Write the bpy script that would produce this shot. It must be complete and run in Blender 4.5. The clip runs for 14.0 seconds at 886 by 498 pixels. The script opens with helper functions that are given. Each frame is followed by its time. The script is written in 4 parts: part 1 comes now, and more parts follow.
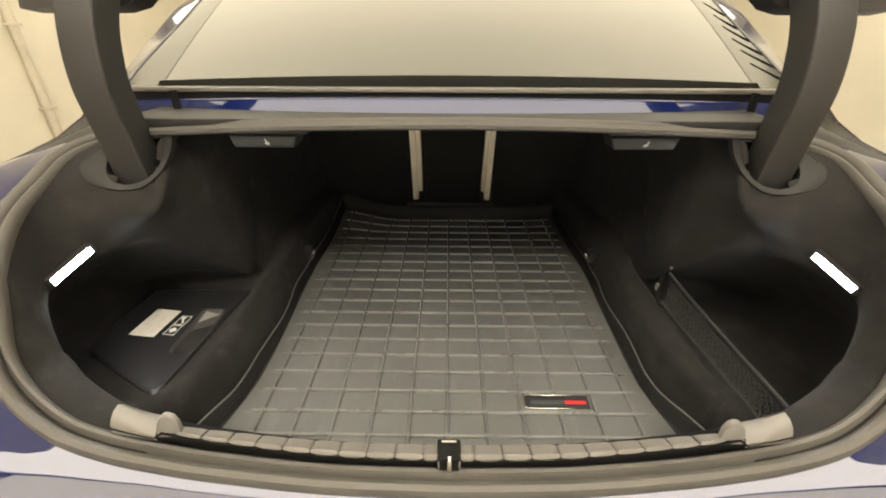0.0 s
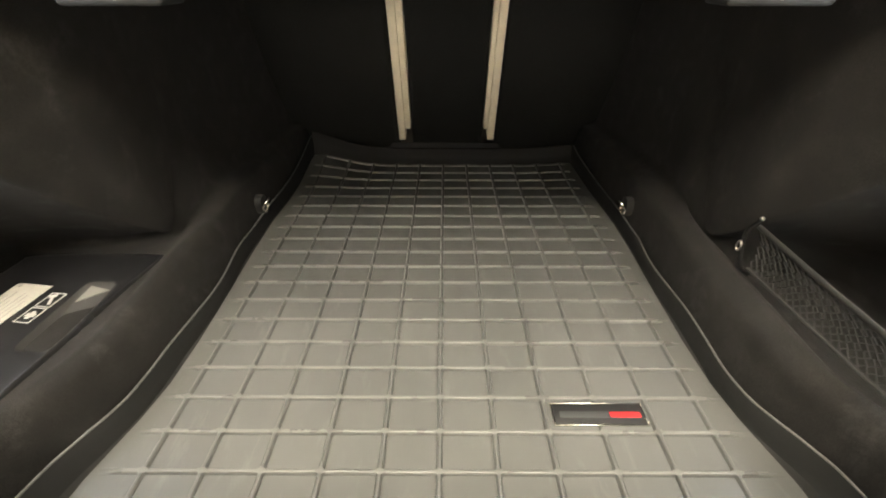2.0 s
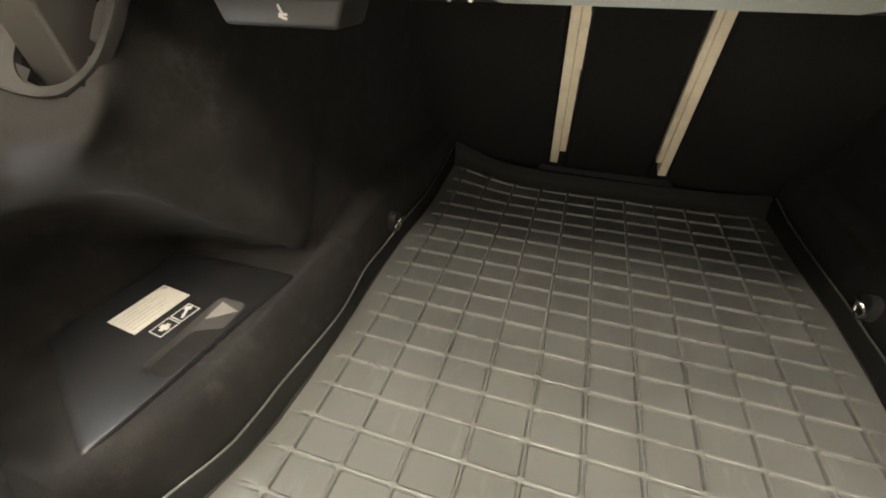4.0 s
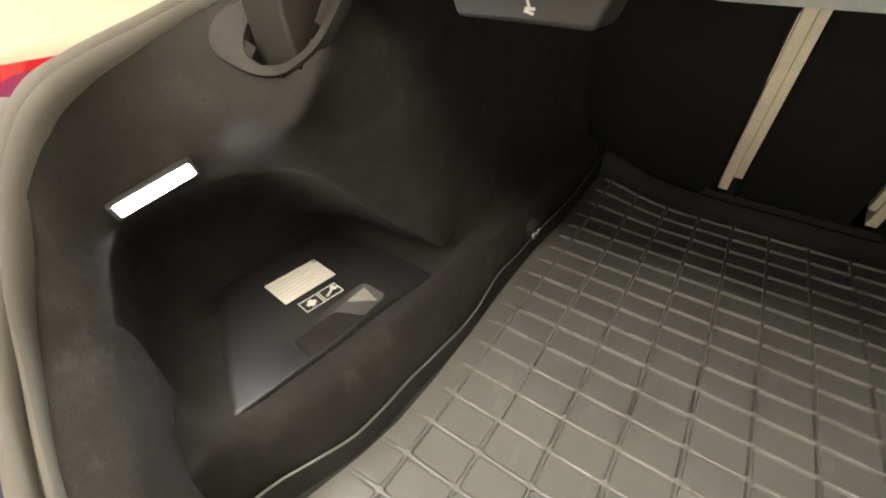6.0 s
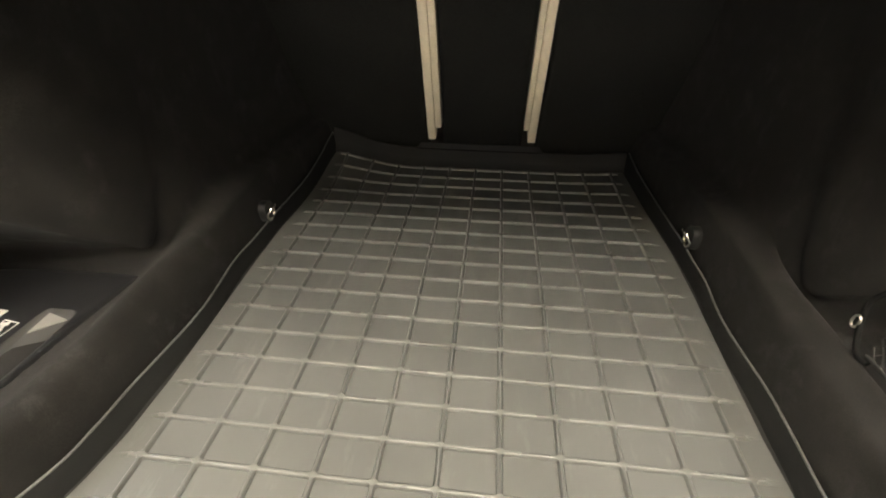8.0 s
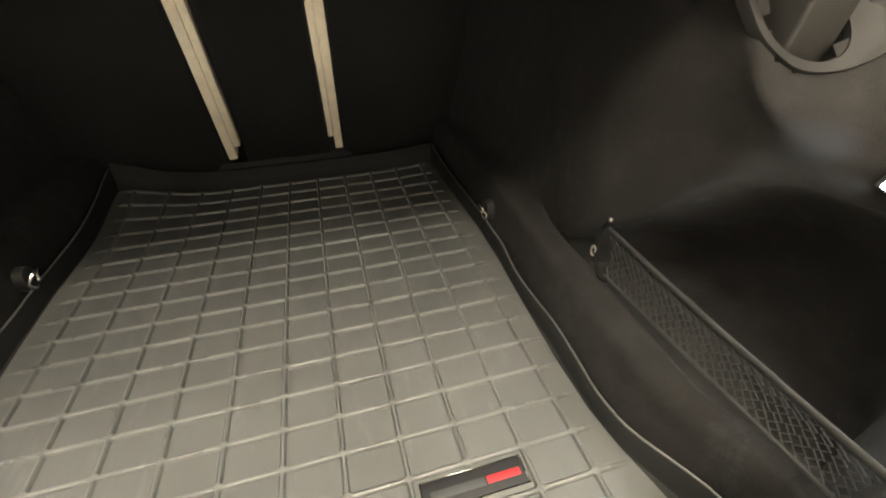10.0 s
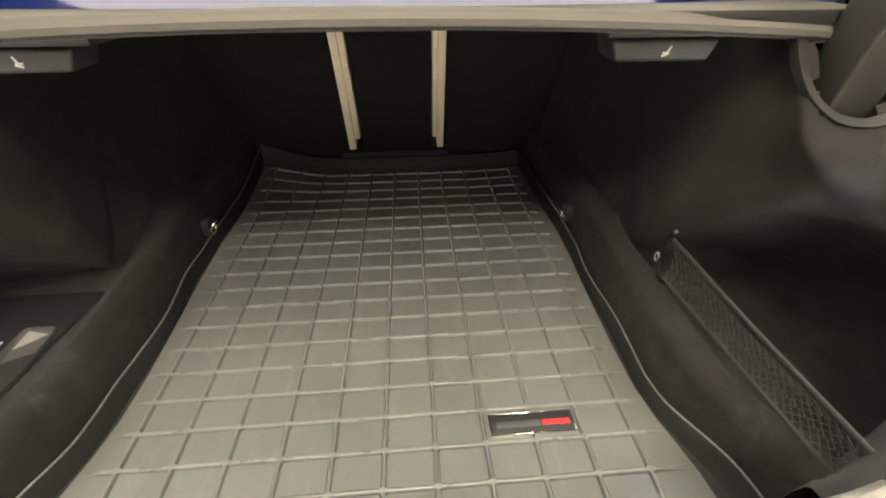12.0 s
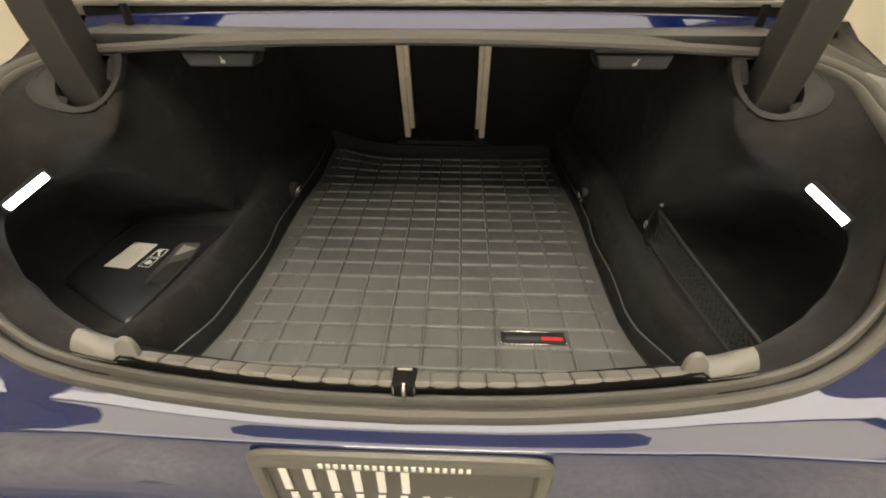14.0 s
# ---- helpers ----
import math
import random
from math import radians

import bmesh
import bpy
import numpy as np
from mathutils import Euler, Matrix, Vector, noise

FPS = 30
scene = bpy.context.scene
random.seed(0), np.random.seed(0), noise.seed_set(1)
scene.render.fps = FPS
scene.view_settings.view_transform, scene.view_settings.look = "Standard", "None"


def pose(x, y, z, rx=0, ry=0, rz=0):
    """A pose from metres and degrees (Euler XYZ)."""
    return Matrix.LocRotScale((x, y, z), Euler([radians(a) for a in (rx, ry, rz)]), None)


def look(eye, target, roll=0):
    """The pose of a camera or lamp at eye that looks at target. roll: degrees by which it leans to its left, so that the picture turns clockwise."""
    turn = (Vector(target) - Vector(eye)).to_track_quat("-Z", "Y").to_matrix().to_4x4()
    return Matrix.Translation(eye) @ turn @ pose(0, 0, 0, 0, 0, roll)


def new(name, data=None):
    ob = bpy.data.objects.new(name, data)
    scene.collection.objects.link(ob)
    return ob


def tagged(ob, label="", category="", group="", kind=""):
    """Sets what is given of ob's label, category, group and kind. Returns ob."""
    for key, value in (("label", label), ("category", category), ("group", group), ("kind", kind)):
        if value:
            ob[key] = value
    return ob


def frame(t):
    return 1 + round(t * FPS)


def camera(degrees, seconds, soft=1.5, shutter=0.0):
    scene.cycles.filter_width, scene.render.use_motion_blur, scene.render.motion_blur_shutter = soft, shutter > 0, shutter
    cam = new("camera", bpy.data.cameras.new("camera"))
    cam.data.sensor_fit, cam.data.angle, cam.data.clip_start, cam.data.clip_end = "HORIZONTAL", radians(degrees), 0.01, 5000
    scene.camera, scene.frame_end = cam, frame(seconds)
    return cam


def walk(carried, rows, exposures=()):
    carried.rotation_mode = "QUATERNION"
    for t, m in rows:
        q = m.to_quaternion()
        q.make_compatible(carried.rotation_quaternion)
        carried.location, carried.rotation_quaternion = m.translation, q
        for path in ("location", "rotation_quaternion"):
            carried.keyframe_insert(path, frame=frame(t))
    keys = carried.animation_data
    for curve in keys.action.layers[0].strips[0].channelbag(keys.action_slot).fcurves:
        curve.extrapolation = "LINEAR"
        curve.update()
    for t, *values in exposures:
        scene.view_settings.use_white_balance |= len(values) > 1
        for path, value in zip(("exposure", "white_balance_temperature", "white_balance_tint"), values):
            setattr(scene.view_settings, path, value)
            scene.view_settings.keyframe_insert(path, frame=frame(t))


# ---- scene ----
cam = camera(93.5, 14.0, 2.0)
PATH = [
    (0, (-0.004, -0.097, 0.567), (-0.023, 1.664, -0.381), 0.2),
    (0.5, (0.027, -0.04, 0.532), (0.005, 1.706, -0.443), -0.1),
    (1, (0.018, 0.011, 0.483), (0.01, 1.724, -0.549), 0.0),
    (1.5, (-0.001, 0.055, 0.451), (-0.008, 1.74, -0.627), -0.1),
    (2, (0.005, 0.108, 0.434), (-0.003, 1.77, -0.679), -0.0),
    (2.5, (0.0, 0.156, 0.434), (-0.041, 1.803, -0.7), 0.1),
    (3, (-0.016, 0.207, 0.443), (-0.148, 1.841, -0.702), 0.2),
    (3.5, (-0.044, 0.237, 0.452), (-0.357, 1.845, -0.696), -0.0),
    (4, (-0.073, 0.241, 0.447), (-0.571, 1.804, -0.697), 0.4),
    (4.2, (-0.084, 0.244, 0.457), (-0.667, 1.766, -0.702), -0.0),
    (6.3, (-0.157, 0.255, 0.445), (-1.047, 1.595, -0.744), 1.7),
    (6.5, (-0.136, 0.253, 0.444), (-0.993, 1.619, -0.739), 1.6),
    (7, (-0.064, 0.247, 0.429), (-0.774, 1.716, -0.729), 1.0),
    (7.5, (-0.005, 0.243, 0.42), (-0.5, 1.804, -0.727), -0.1),
    (8, (0.032, 0.24, 0.426), (-0.164, 1.852, -0.741), -0.4),
    (8.5, (0.078, 0.229, 0.423), (0.184, 1.858, -0.733), -0.7),
    (9, (0.113, 0.231, 0.424), (0.464, 1.82, -0.737), -1.3),
    (9.2, (0.118, 0.232, 0.424), (0.563, 1.795, -0.742), -0.6),
    (11.3, (0.07, 0.154, 0.476), (0.426, 1.738, -0.692), -0.1),
    (11.5, (0.07, 0.14, 0.481), (0.351, 1.741, -0.684), -0.3),
    (12, (0.05, 0.113, 0.491), (0.174, 1.734, -0.673), -0.1),
    (12.5, (0.044, 0.085, 0.506), (0.049, 1.711, -0.659), -0.1),
    (13, (0.044, 0.038, 0.517), (-0.014, 1.67, -0.639), -0.1),
    (13.5, (0.058, -0.011, 0.533), (-0.012, 1.617, -0.627), -0.1),
    (14, (0.052, -0.087, 0.533), (-0.011, 1.544, -0.623), -0.1),
]
walk(cam, [(t, look(eye, target, roll)) for t, eye, target, roll in PATH],
     [(0.0, -0.3), (1.0, -0.12), (2.0, 0.26), (3.0, 0.26), (4.2, 0.08), (6.5, 0.1), (7.5, 0.26), (9.0, 0.26), (11.5, 0.14), (12.5, 0.13), (13.5, -0.40), (14.0, -0.65)])

from mathutils.bvhtree import BVHTree

# ---------------------------------------------------------------- world and lamps
world = bpy.data.worlds.new("garage_air")
scene.world = world
world.use_nodes = True
world.node_tree.nodes["Background"].inputs[0].default_value = (1.0, 0.88, 0.70, 1)
world.node_tree.nodes["Background"].inputs[1].default_value = 0.01

CEILING_GLOW = 52.0      # diffuser of the unseen ceiling light added well behind the car for the liner
PANEL_GLOW = 7.8        # broad panel over the open trunk
FRONT_GLOW = 4.0        # the broad unseen diffuser over the car, added for the rear window's reflection
FILL_GLOW = 6.4         # unseen fill panel added behind the car
LAMP_GLOW = 315.0        # the two trunk lamps

# ---------------------------------------------------------------- small helpers


def part(name, bm, material, parent=None, label="", smooth=True, angle=38):
    me = bpy.data.meshes.new(name)
    bm.to_mesh(me)
    bm.free()
    if material:
        me.materials.append(material)
    if smooth:
        for p in me.polygons:
            p.use_smooth = True
        me.set_sharp_from_angle(angle=radians(angle))
    ob = new(name, me)
    ob.parent = parent
    if label:
        tagged(ob, label)
    return ob


def share(ob, m, parent=None):
    """A further piece on the same mesh."""
    o = new(ob.name.split(".")[0], ob.data)
    o.matrix_basis = m
    o.parent = parent or ob.parent
    return o


def thing(name, label, category, group="", kind=""):
    return tagged(new(name), label, category, group, kind)


def box(bm, lo, hi, bevel=0.0, segments=2, m=None):
    out = bmesh.ops.create_cube(bm, size=1.0)["verts"]
    lo, hi = Vector(lo), Vector(hi)
    for v in out:
        v.co = Vector(((v.co.x + 0.5) * (hi.x - lo.x) + lo.x, (v.co.y + 0.5) * (hi.y - lo.y) + lo.y, (v.co.z + 0.5) * (hi.z - lo.z) + lo.z))
    if bevel:
        edges = list({e for v in out for e in v.link_edges})
        got = bmesh.ops.bevel(bm, geom=edges, offset=bevel, segments=segments, affect="EDGES", profile=0.5)
        out = list({v for f in got["faces"] for v in f.verts} | {v for v in out if v.is_valid})
    if m is not None:
        bmesh.ops.transform(bm, matrix=m, verts=out)
    return out


def block(name, lo, hi, material, parent=None, label="", bevel=0.002, m=None, segments=2):
    bm = bmesh.new()
    box(bm, lo, hi, bevel, segments, m)
    return part(name, bm, material, parent, label)


def sheet(rows, closed=False):
    """A bmesh through a grid of points, rows[i][j]."""
    bm = bmesh.new()
    vs = [[bm.verts.new(p) for p in row] for row in rows]
    n = len(rows[0])
    for a, b in zip(vs, vs[1:]):
        for j in range(n if closed else n - 1):
            k = (j + 1) % n
            bm.faces.new((a[j], a[k], b[k], b[j]))
    return bm


def solid(bm, thickness):
    """Gives an open sheet its thickness, away from its normals."""
    bmesh.ops.recalc_face_normals(bm, faces=bm.faces)
    bmesh.ops.solidify(bm, geom=bm.faces[:], thickness=thickness)
    return bm


def spline(points, steps):
    """Catmull-Rom points through the given ones."""
    p = np.array(points, float)
    q = np.vstack([2 * p[0] - p[1], p, 2 * p[-1] - p[-2]])
    out = []
    for i in range(1, len(q) - 2):
        for s in np.linspace(0, 1, steps, endpoint=False):
            a, b, c, d = q[i - 1], q[i], q[i + 1], q[i + 2]
            out.append(0.5 * (2 * b + (c - a) * s + (2 * a - 5 * b + 4 * c - d) * s * s + (3 * b - a - 3 * c + d) * s ** 3))
    out.append(p[-1])
    return np.array(out)


def rounded(points, steps=4):
    return [tuple(p) for p in spline(list(points) + [points[0]], steps)[:-1]]


def sweep(points, profile, up=(0, 0, 1), cap=True):
    """A tube of the given 2D profile (across, up) along a line of points."""
    pts = [Vector(p) for p in points]
    rows = []
    for i, p in enumerate(pts):
        d = (pts[min(i + 1, len(pts) - 1)] - pts[max(i - 1, 0)]).normalized()
        u = Vector(up) if not callable(up) else Vector(up(i / (len(pts) - 1)))
        side = d.cross(u).normalized()
        top = side.cross(d).normalized()
        rows.append([p + side * a + top * b for a, b in profile])
    bm = sheet(rows, closed=True)
    bm.verts.ensure_lookup_table()
    if cap:
        n = len(profile)
        bm.faces.new(bm.verts[:n])
        bm.faces.new(bm.verts[-n:])
    bmesh.ops.recalc_face_normals(bm, faces=bm.faces)
    return bm


def ring(n, rx, ry=None, power=2.0):
    """An oval or, with a higher power, a rounded rectangle, as a 2D profile."""
    ry = rx if ry is None else ry
    out = []
    for k in range(n):
        a = 2 * math.pi * k / n
        c, s = math.cos(a), math.sin(a)
        out.append((rx * math.copysign(abs(c) ** (2 / power), c), ry * math.copysign(abs(s) ** (2 / power), s)))
    return out


def smooth(a, b, x):
    t = np.clip((x - a) / (b - a), 0, 1)
    return t * t * (3 - 2 * t)


# ---------------------------------------------------------------- materials


def material(name, colour, rough=0.5, metal=0.0, grain=0.0, scale=200.0, bump=0.0, blotch=0.0, blotch_scale=6.0, coat=0.0, spec=0.5, sheen=0.0, ior=1.5, coat_rough=0.03, coat_ior=1.5, dust=0.0, dust_scale=(20, 20, 20)):
    """A surface with fine grain and relief, and broad uneven tone and gloss."""
    m = bpy.data.materials.new(name)
    m.use_nodes = True
    nt = m.node_tree
    b = nt.nodes["Principled BSDF"]
    b.inputs["Roughness"].default_value = rough
    b.inputs["Metallic"].default_value = metal
    b.inputs["Coat Weight"].default_value = coat
    b.inputs["Coat IOR"].default_value = coat_ior
    b.inputs["Coat Roughness"].default_value = coat_rough
    b.inputs["Specular IOR Level"].default_value = spec
    b.inputs["IOR"].default_value = ior
    b.inputs["Sheen Weight"].default_value = sheen
    b.inputs["Sheen Roughness"].default_value = 0.6
    co = nt.nodes.new("ShaderNodeTexCoord")
    fine = nt.nodes.new("ShaderNodeTexNoise")
    fine.inputs["Scale"].default_value = scale
    fine.inputs["Detail"].default_value = 3
    wide = nt.nodes.new("ShaderNodeTexNoise")
    wide.inputs["Scale"].default_value = blotch_scale
    wide.inputs["Detail"].default_value = 5
    for n in (fine, wide):
        nt.links.new(co.outputs["Object"], n.inputs["Vector"])
    f1 = nt.nodes.new("ShaderNodeMapRange")
    f1.inputs["From Min"].default_value, f1.inputs["From Max"].default_value = 0.3, 0.7
    f1.inputs["To Min"].default_value, f1.inputs["To Max"].default_value = 1 - grain, 1 + grain
    nt.links.new(fine.outputs["Fac"], f1.inputs["Value"])
    f2 = nt.nodes.new("ShaderNodeMapRange")
    f2.inputs["From Min"].default_value, f2.inputs["From Max"].default_value = 0.35, 0.65
    f2.inputs["To Min"].default_value, f2.inputs["To Max"].default_value = 1 - blotch, 1 + blotch
    nt.links.new(wide.outputs["Fac"], f2.inputs["Value"])
    mul = nt.nodes.new("ShaderNodeMath")
    mul.operation = "MULTIPLY"
    nt.links.new(f1.outputs[0], mul.inputs[0])
    nt.links.new(f2.outputs[0], mul.inputs[1])
    tone = nt.nodes.new("ShaderNodeVectorMath")
    tone.operation = "SCALE"
    tone.inputs[0].default_value = colour
    nt.links.new(mul.outputs[0], tone.inputs["Scale"])
    last = tone.outputs[0]
    if dust:      # sparse pale scuffs and lint
        mp = nt.nodes.new("ShaderNodeMapping")
        mp.inputs["Scale"].default_value = dust_scale
        mp.inputs["Rotation"].default_value = (0, 0, 0.5)
        nt.links.new(co.outputs["Object"], mp.inputs["Vector"])
        sp = nt.nodes.new("ShaderNodeTexNoise")
        sp.inputs["Scale"].default_value = 1.0
        sp.inputs["Detail"].default_value = 6
        sp.inputs["Roughness"].default_value = 0.75
        nt.links.new(mp.outputs[0], sp.inputs["Vector"])
        f3 = nt.nodes.new("ShaderNodeMapRange")
        f3.inputs["From Min"].default_value, f3.inputs["From Max"].default_value = 0.56, 0.80
        f3.inputs["To Min"].default_value, f3.inputs["To Max"].default_value = 0.0, dust
        nt.links.new(sp.outputs["Fac"], f3.inputs["Value"])
        add = nt.nodes.new("ShaderNodeVectorMath")
        nt.links.new(last, add.inputs[0])
        nt.links.new(f3.outputs[0], add.inputs[1])
        last = add.outputs[0]
    nt.links.new(last, b.inputs["Base Color"])
    if blotch:
        r = nt.nodes.new("ShaderNodeMath")
        r.operation = "MULTIPLY"
        r.inputs[1].default_value = rough
        nt.links.new(f2.outputs[0], r.inputs[0])
        nt.links.new(r.outputs[0], b.inputs["Roughness"])
    if bump:
        bp = nt.nodes.new("ShaderNodeBump")
        bp.inputs["Strength"].default_value = 0.6
        bp.inputs["Distance"].default_value = bump
        nt.links.new(fine.outputs["Fac"], bp.inputs["Height"])
        nt.links.new(bp.outputs[0], b.inputs["Normal"])
    return m


def glow(name, colour, strength):
    m = bpy.data.materials.new(name)
    m.use_nodes = True
    b = m.node_tree.nodes["Principled BSDF"]
    b.inputs["Base Color"].default_value = (0.8, 0.8, 0.8, 1)
    b.inputs["Emission Color"].default_value = (*colour, 1)
    b.inputs["Emission Strength"].default_value = strength
    return m


M_CARPET = material("needle_felt", (0.0165, 0.0155, 0.0145), 0.95, grain=0.6, scale=1600, bump=0.0004, blotch=0.32, blotch_scale=24, spec=0.08, sheen=0.05, dust=0.024, dust_scale=(12, 16, 12))
M_FELT = material("seat_back_felt", (0.0155, 0.0155, 0.0145), 0.95, grain=0.5, scale=900, bump=0.001, blotch=0.15, spec=0.05, sheen=0.02)
M_LINER = material("moulded_rubber", (0.108, 0.110, 0.104), 0.31, grain=0.10, scale=1500, bump=0.0003, blotch=0.07, blotch_scale=7, spec=0.5, dust=0.05, dust_scale=(40, 9, 20))
# the liner's rubber with the crests' highlight in its colour
M_RIB = material("lit_rubber_crest", (0.150, 0.151, 0.142), 0.29, grain=0.10, scale=1500, bump=0.0002, blotch=0.10, blotch_scale=14, spec=0.55)
# the liner's own rubber, darkened to carry the shade on its rims
M_RIM = material("shaded_rubber_rim", (0.020, 0.020, 0.0193), 0.65, grain=0.10, scale=1500, bump=0.0002, blotch=0.10, blotch_scale=7, spec=0.2)
M_SILL = material("grained_sill_plastic", (0.135, 0.128, 0.116), 0.5, grain=0.06, scale=1200, bump=0.0002, blotch=0.05)
M_CAP = material("satin_silver_plastic", (0.135, 0.128, 0.114), 0.45, metal=0.0, blotch=0.06)
M_SEAL = material("door_seal_rubber", (0.078, 0.073, 0.064), 0.68, grain=0.06, scale=600, blotch=0.12, blotch_scale=12)
M_GUTTER = material("gutter_seal_rubber", (0.056, 0.052, 0.045), 0.68, grain=0.06, scale=600, blotch=0.12, blotch_scale=12)
M_ARM = material("hinge_cover_plastic", (0.0155, 0.0145, 0.0128), 0.6, grain=0.06, scale=1500, bump=0.0002, blotch=0.06)
M_TRIM = material("trim_plastic", (0.022, 0.021, 0.021), 0.4, grain=0.08, scale=1500, bump=0.0002, blotch=0.08)
M_ESCUTCHEON = material("escutcheon_plastic", (0.009, 0.0084, 0.0075), 0.62, grain=0.05, scale=1500, blotch=0.06, spec=0.35)
M_BLACK = material("black_plastic", (0.012, 0.012, 0.012), 0.6, grain=0.1, scale=800, blotch=0.1)
M_MATTE = material("matte_black_trim", (0.006, 0.006, 0.006), 0.85, grain=0.1, scale=800, spec=0.15)
M_GLOSSBLACK = material("satin_black_lid_plastic", (0.014, 0.014, 0.015), 0.42, grain=0.05, scale=2500, bump=0.0001, blotch=0.08)
M_PAINT = material("blue_metallic_paint", (0.003, 0.008, 0.055), 0.45, grain=0.15, scale=3000, coat=1.0, spec=0.02, coat_ior=1.95)
# the body paint with a weaker, rougher coat for the rail
M_DECK = material("weak_coat_blue_paint", (0.003, 0.008, 0.055), 0.45, grain=0.15, scale=3000, coat=0.6, spec=0.02, coat_ior=1.85, coat_rough=0.06, blotch=0.08, blotch_scale=9)
M_BEAM = material("primer_grey_sheet_metal", (0.38, 0.42, 0.38), 0.4, grain=0.04, scale=300, blotch=0.06)
M_CHROME = material("polished_steel", (0.75, 0.74, 0.70), 0.15, metal=1.0, blotch=0.1, blotch_scale=60)
M_STEEL = material("zinc_steel", (0.55, 0.53, 0.48), 0.3, metal=1.0, grain=0.1, scale=400)
M_CREAM = material("bare_seat_cover_edge", (0.80, 0.71, 0.54), 0.8, grain=0.12, scale=700, bump=0.0004, blotch=0.06, blotch_scale=30)
M_PAPER = material("label_paper", (0.52, 0.50, 0.44), 0.7, grain=0.04, scale=500, blotch=0.03)
# highlight on the grip's end slope, made as a paler plastic
M_GRIP = material("lit_grip_plastic", (0.20, 0.195, 0.18), 0.5, grain=0.04, scale=500, blotch=0.05, blotch_scale=40)
# the cover's plastic, greyed to hold the sheen in the grip
M_CUP = material("sheen_grip_plastic", (0.050, 0.049, 0.047), 0.5, grain=0.05, scale=900, blotch=0.08, blotch_scale=40)
M_INK = material("grey_print", (0.40, 0.385, 0.35), 0.7)
M_WHITE = material("white_print", (0.62, 0.61, 0.57), 0.6)
M_RED = material("red_print", (0.50, 0.022, 0.026), 0.5)
M_GREY = material("dull_grey_print", (0.045, 0.048, 0.048), 0.5)
M_NET = material("black_net_cord", (0.031, 0.031, 0.030), 0.85, spec=0.2, grain=0.4, scale=1500, bump=0.0004)
M_TAIL = material("red_lamp_plastic", (0.45, 0.01, 0.015), 0.1, coat=1.0)
M_GLASS = material("dark_window_glass", (0.02, 0.02, 0.018), 0.07, spec=0.5, ior=1.55, coat=0.8, coat_rough=0.05)
M_SURROUND = material("dark_edge_glass", (0.03, 0.028, 0.025), 0.14, spec=0.5, coat=0.5, coat_rough=0.08, blotch=0.06)
M_PLATE = material("plate_frame_plastic", (0.085, 0.080, 0.066), 0.4, grain=0.05, scale=900, blotch=0.06)
M_PLATEFACE = material("grey_plate_face", (0.055, 0.050, 0.040), 0.35, grain=0.05, scale=900, blotch=0.08)
M_WALL = material("cream_wall_paint", (0.76, 0.71, 0.59), 0.7, grain=0.03, scale=120, bump=0.0006, blotch=0.05, blotch_scale=1.5)
M_CEIL = material("white_ceiling_paint", (0.82, 0.78, 0.70), 0.8, grain=0.02, scale=120, blotch=0.04, blotch_scale=1.0)
M_FLOOR = material("sealed_concrete", (0.45, 0.44, 0.415), 0.45, grain=0.15, scale=60, bump=0.0006, blotch=0.18, blotch_scale=2.5)
M_FRAME = material("white_painted_wood", (0.72, 0.70, 0.64), 0.5, grain=0.04, scale=80, blotch=0.05)
M_PIPE = material("dull_beige_paint", (0.60, 0.55, 0.45), 0.5, grain=0.05, scale=80, blotch=0.1)
M_TUBE = glow("ceiling_light_diffuser", (1.0, 0.885, 0.71), CEILING_GLOW)
M_PANEL = glow("ceiling_panel_diffuser", (1.0, 0.895, 0.735), PANEL_GLOW)
M_BROAD = glow("broad_fill_diffuser", (1.0, 0.87, 0.60), FRONT_GLOW)
M_STRIP = glow("side_fill_diffuser", (1.0, 0.90, 0.72), 9.5)
M_FILL = glow("added_fill_glow", (1.0, 0.91, 0.78), FILL_GLOW)
M_LED = glow("trunk_lamp_lens", (0.94, 0.98, 1.0), LAMP_GLOW)

# ---------------------------------------------------------------- garage
GROUND, ROOF = -0.56, 2.05
X0, X1, Y0, Y1 = -3.0, 3.1, -4.6, 5.4


def slab(name, lo, hi, mat_, label, category):
    return tagged(block(name, lo, hi, mat_, None, "", 0.0), label, category, kind="structure")


slab("floor", (X0 - 0.2, Y0 - 0.2, GROUND - 0.2), (X1 + 0.2, Y1 + 0.2, GROUND), M_FLOOR, "sealed grey concrete garage floor", "floor")
bm = bmesh.new()
box(bm, (X0 - 0.2, Y0 - 0.2, ROOF + 0.006), (X1 + 0.2, Y1 + 0.2, ROOF + 0.2))
for px in np.arange(X0 - 0.2, X1 + 0.2, 1.22):      # painted boards with narrow joints
    for py in np.arange(Y0 - 0.2, Y1 + 0.2, 2.44):
        box(bm, (px + 0.004, py + 0.004, ROOF), (min(px + 1.22, X1 + 0.2) - 0.004, min(py + 2.44, Y1 + 0.2) - 0.004, ROOF + 0.006))
tagged(part("ceiling", bm, M_CEIL, None, "", smooth=False), "white painted garage ceiling of butted boards", "ceiling", kind="structure")
slab("wall_west", (X0 - 0.2, Y0 - 0.2, GROUND), (X0, Y1 + 0.2, ROOF), M_WALL, "cream painted garage wall beside the car", "wall")
slab("wall_east", (X1, Y0 - 0.2, GROUND), (X1 + 0.2, Y1 + 0.2, ROOF), M_WALL, "cream painted garage wall beside the car", "wall")
slab("wall_north", (X0, Y1, GROUND), (X1, Y1 + 0.2, ROOF), M_WALL, "cream painted garage wall ahead of the car", "wall")
# opening left in the unseen wall for an added fill panel
GAP_X, GAP_TOP = 1.25, 1.45
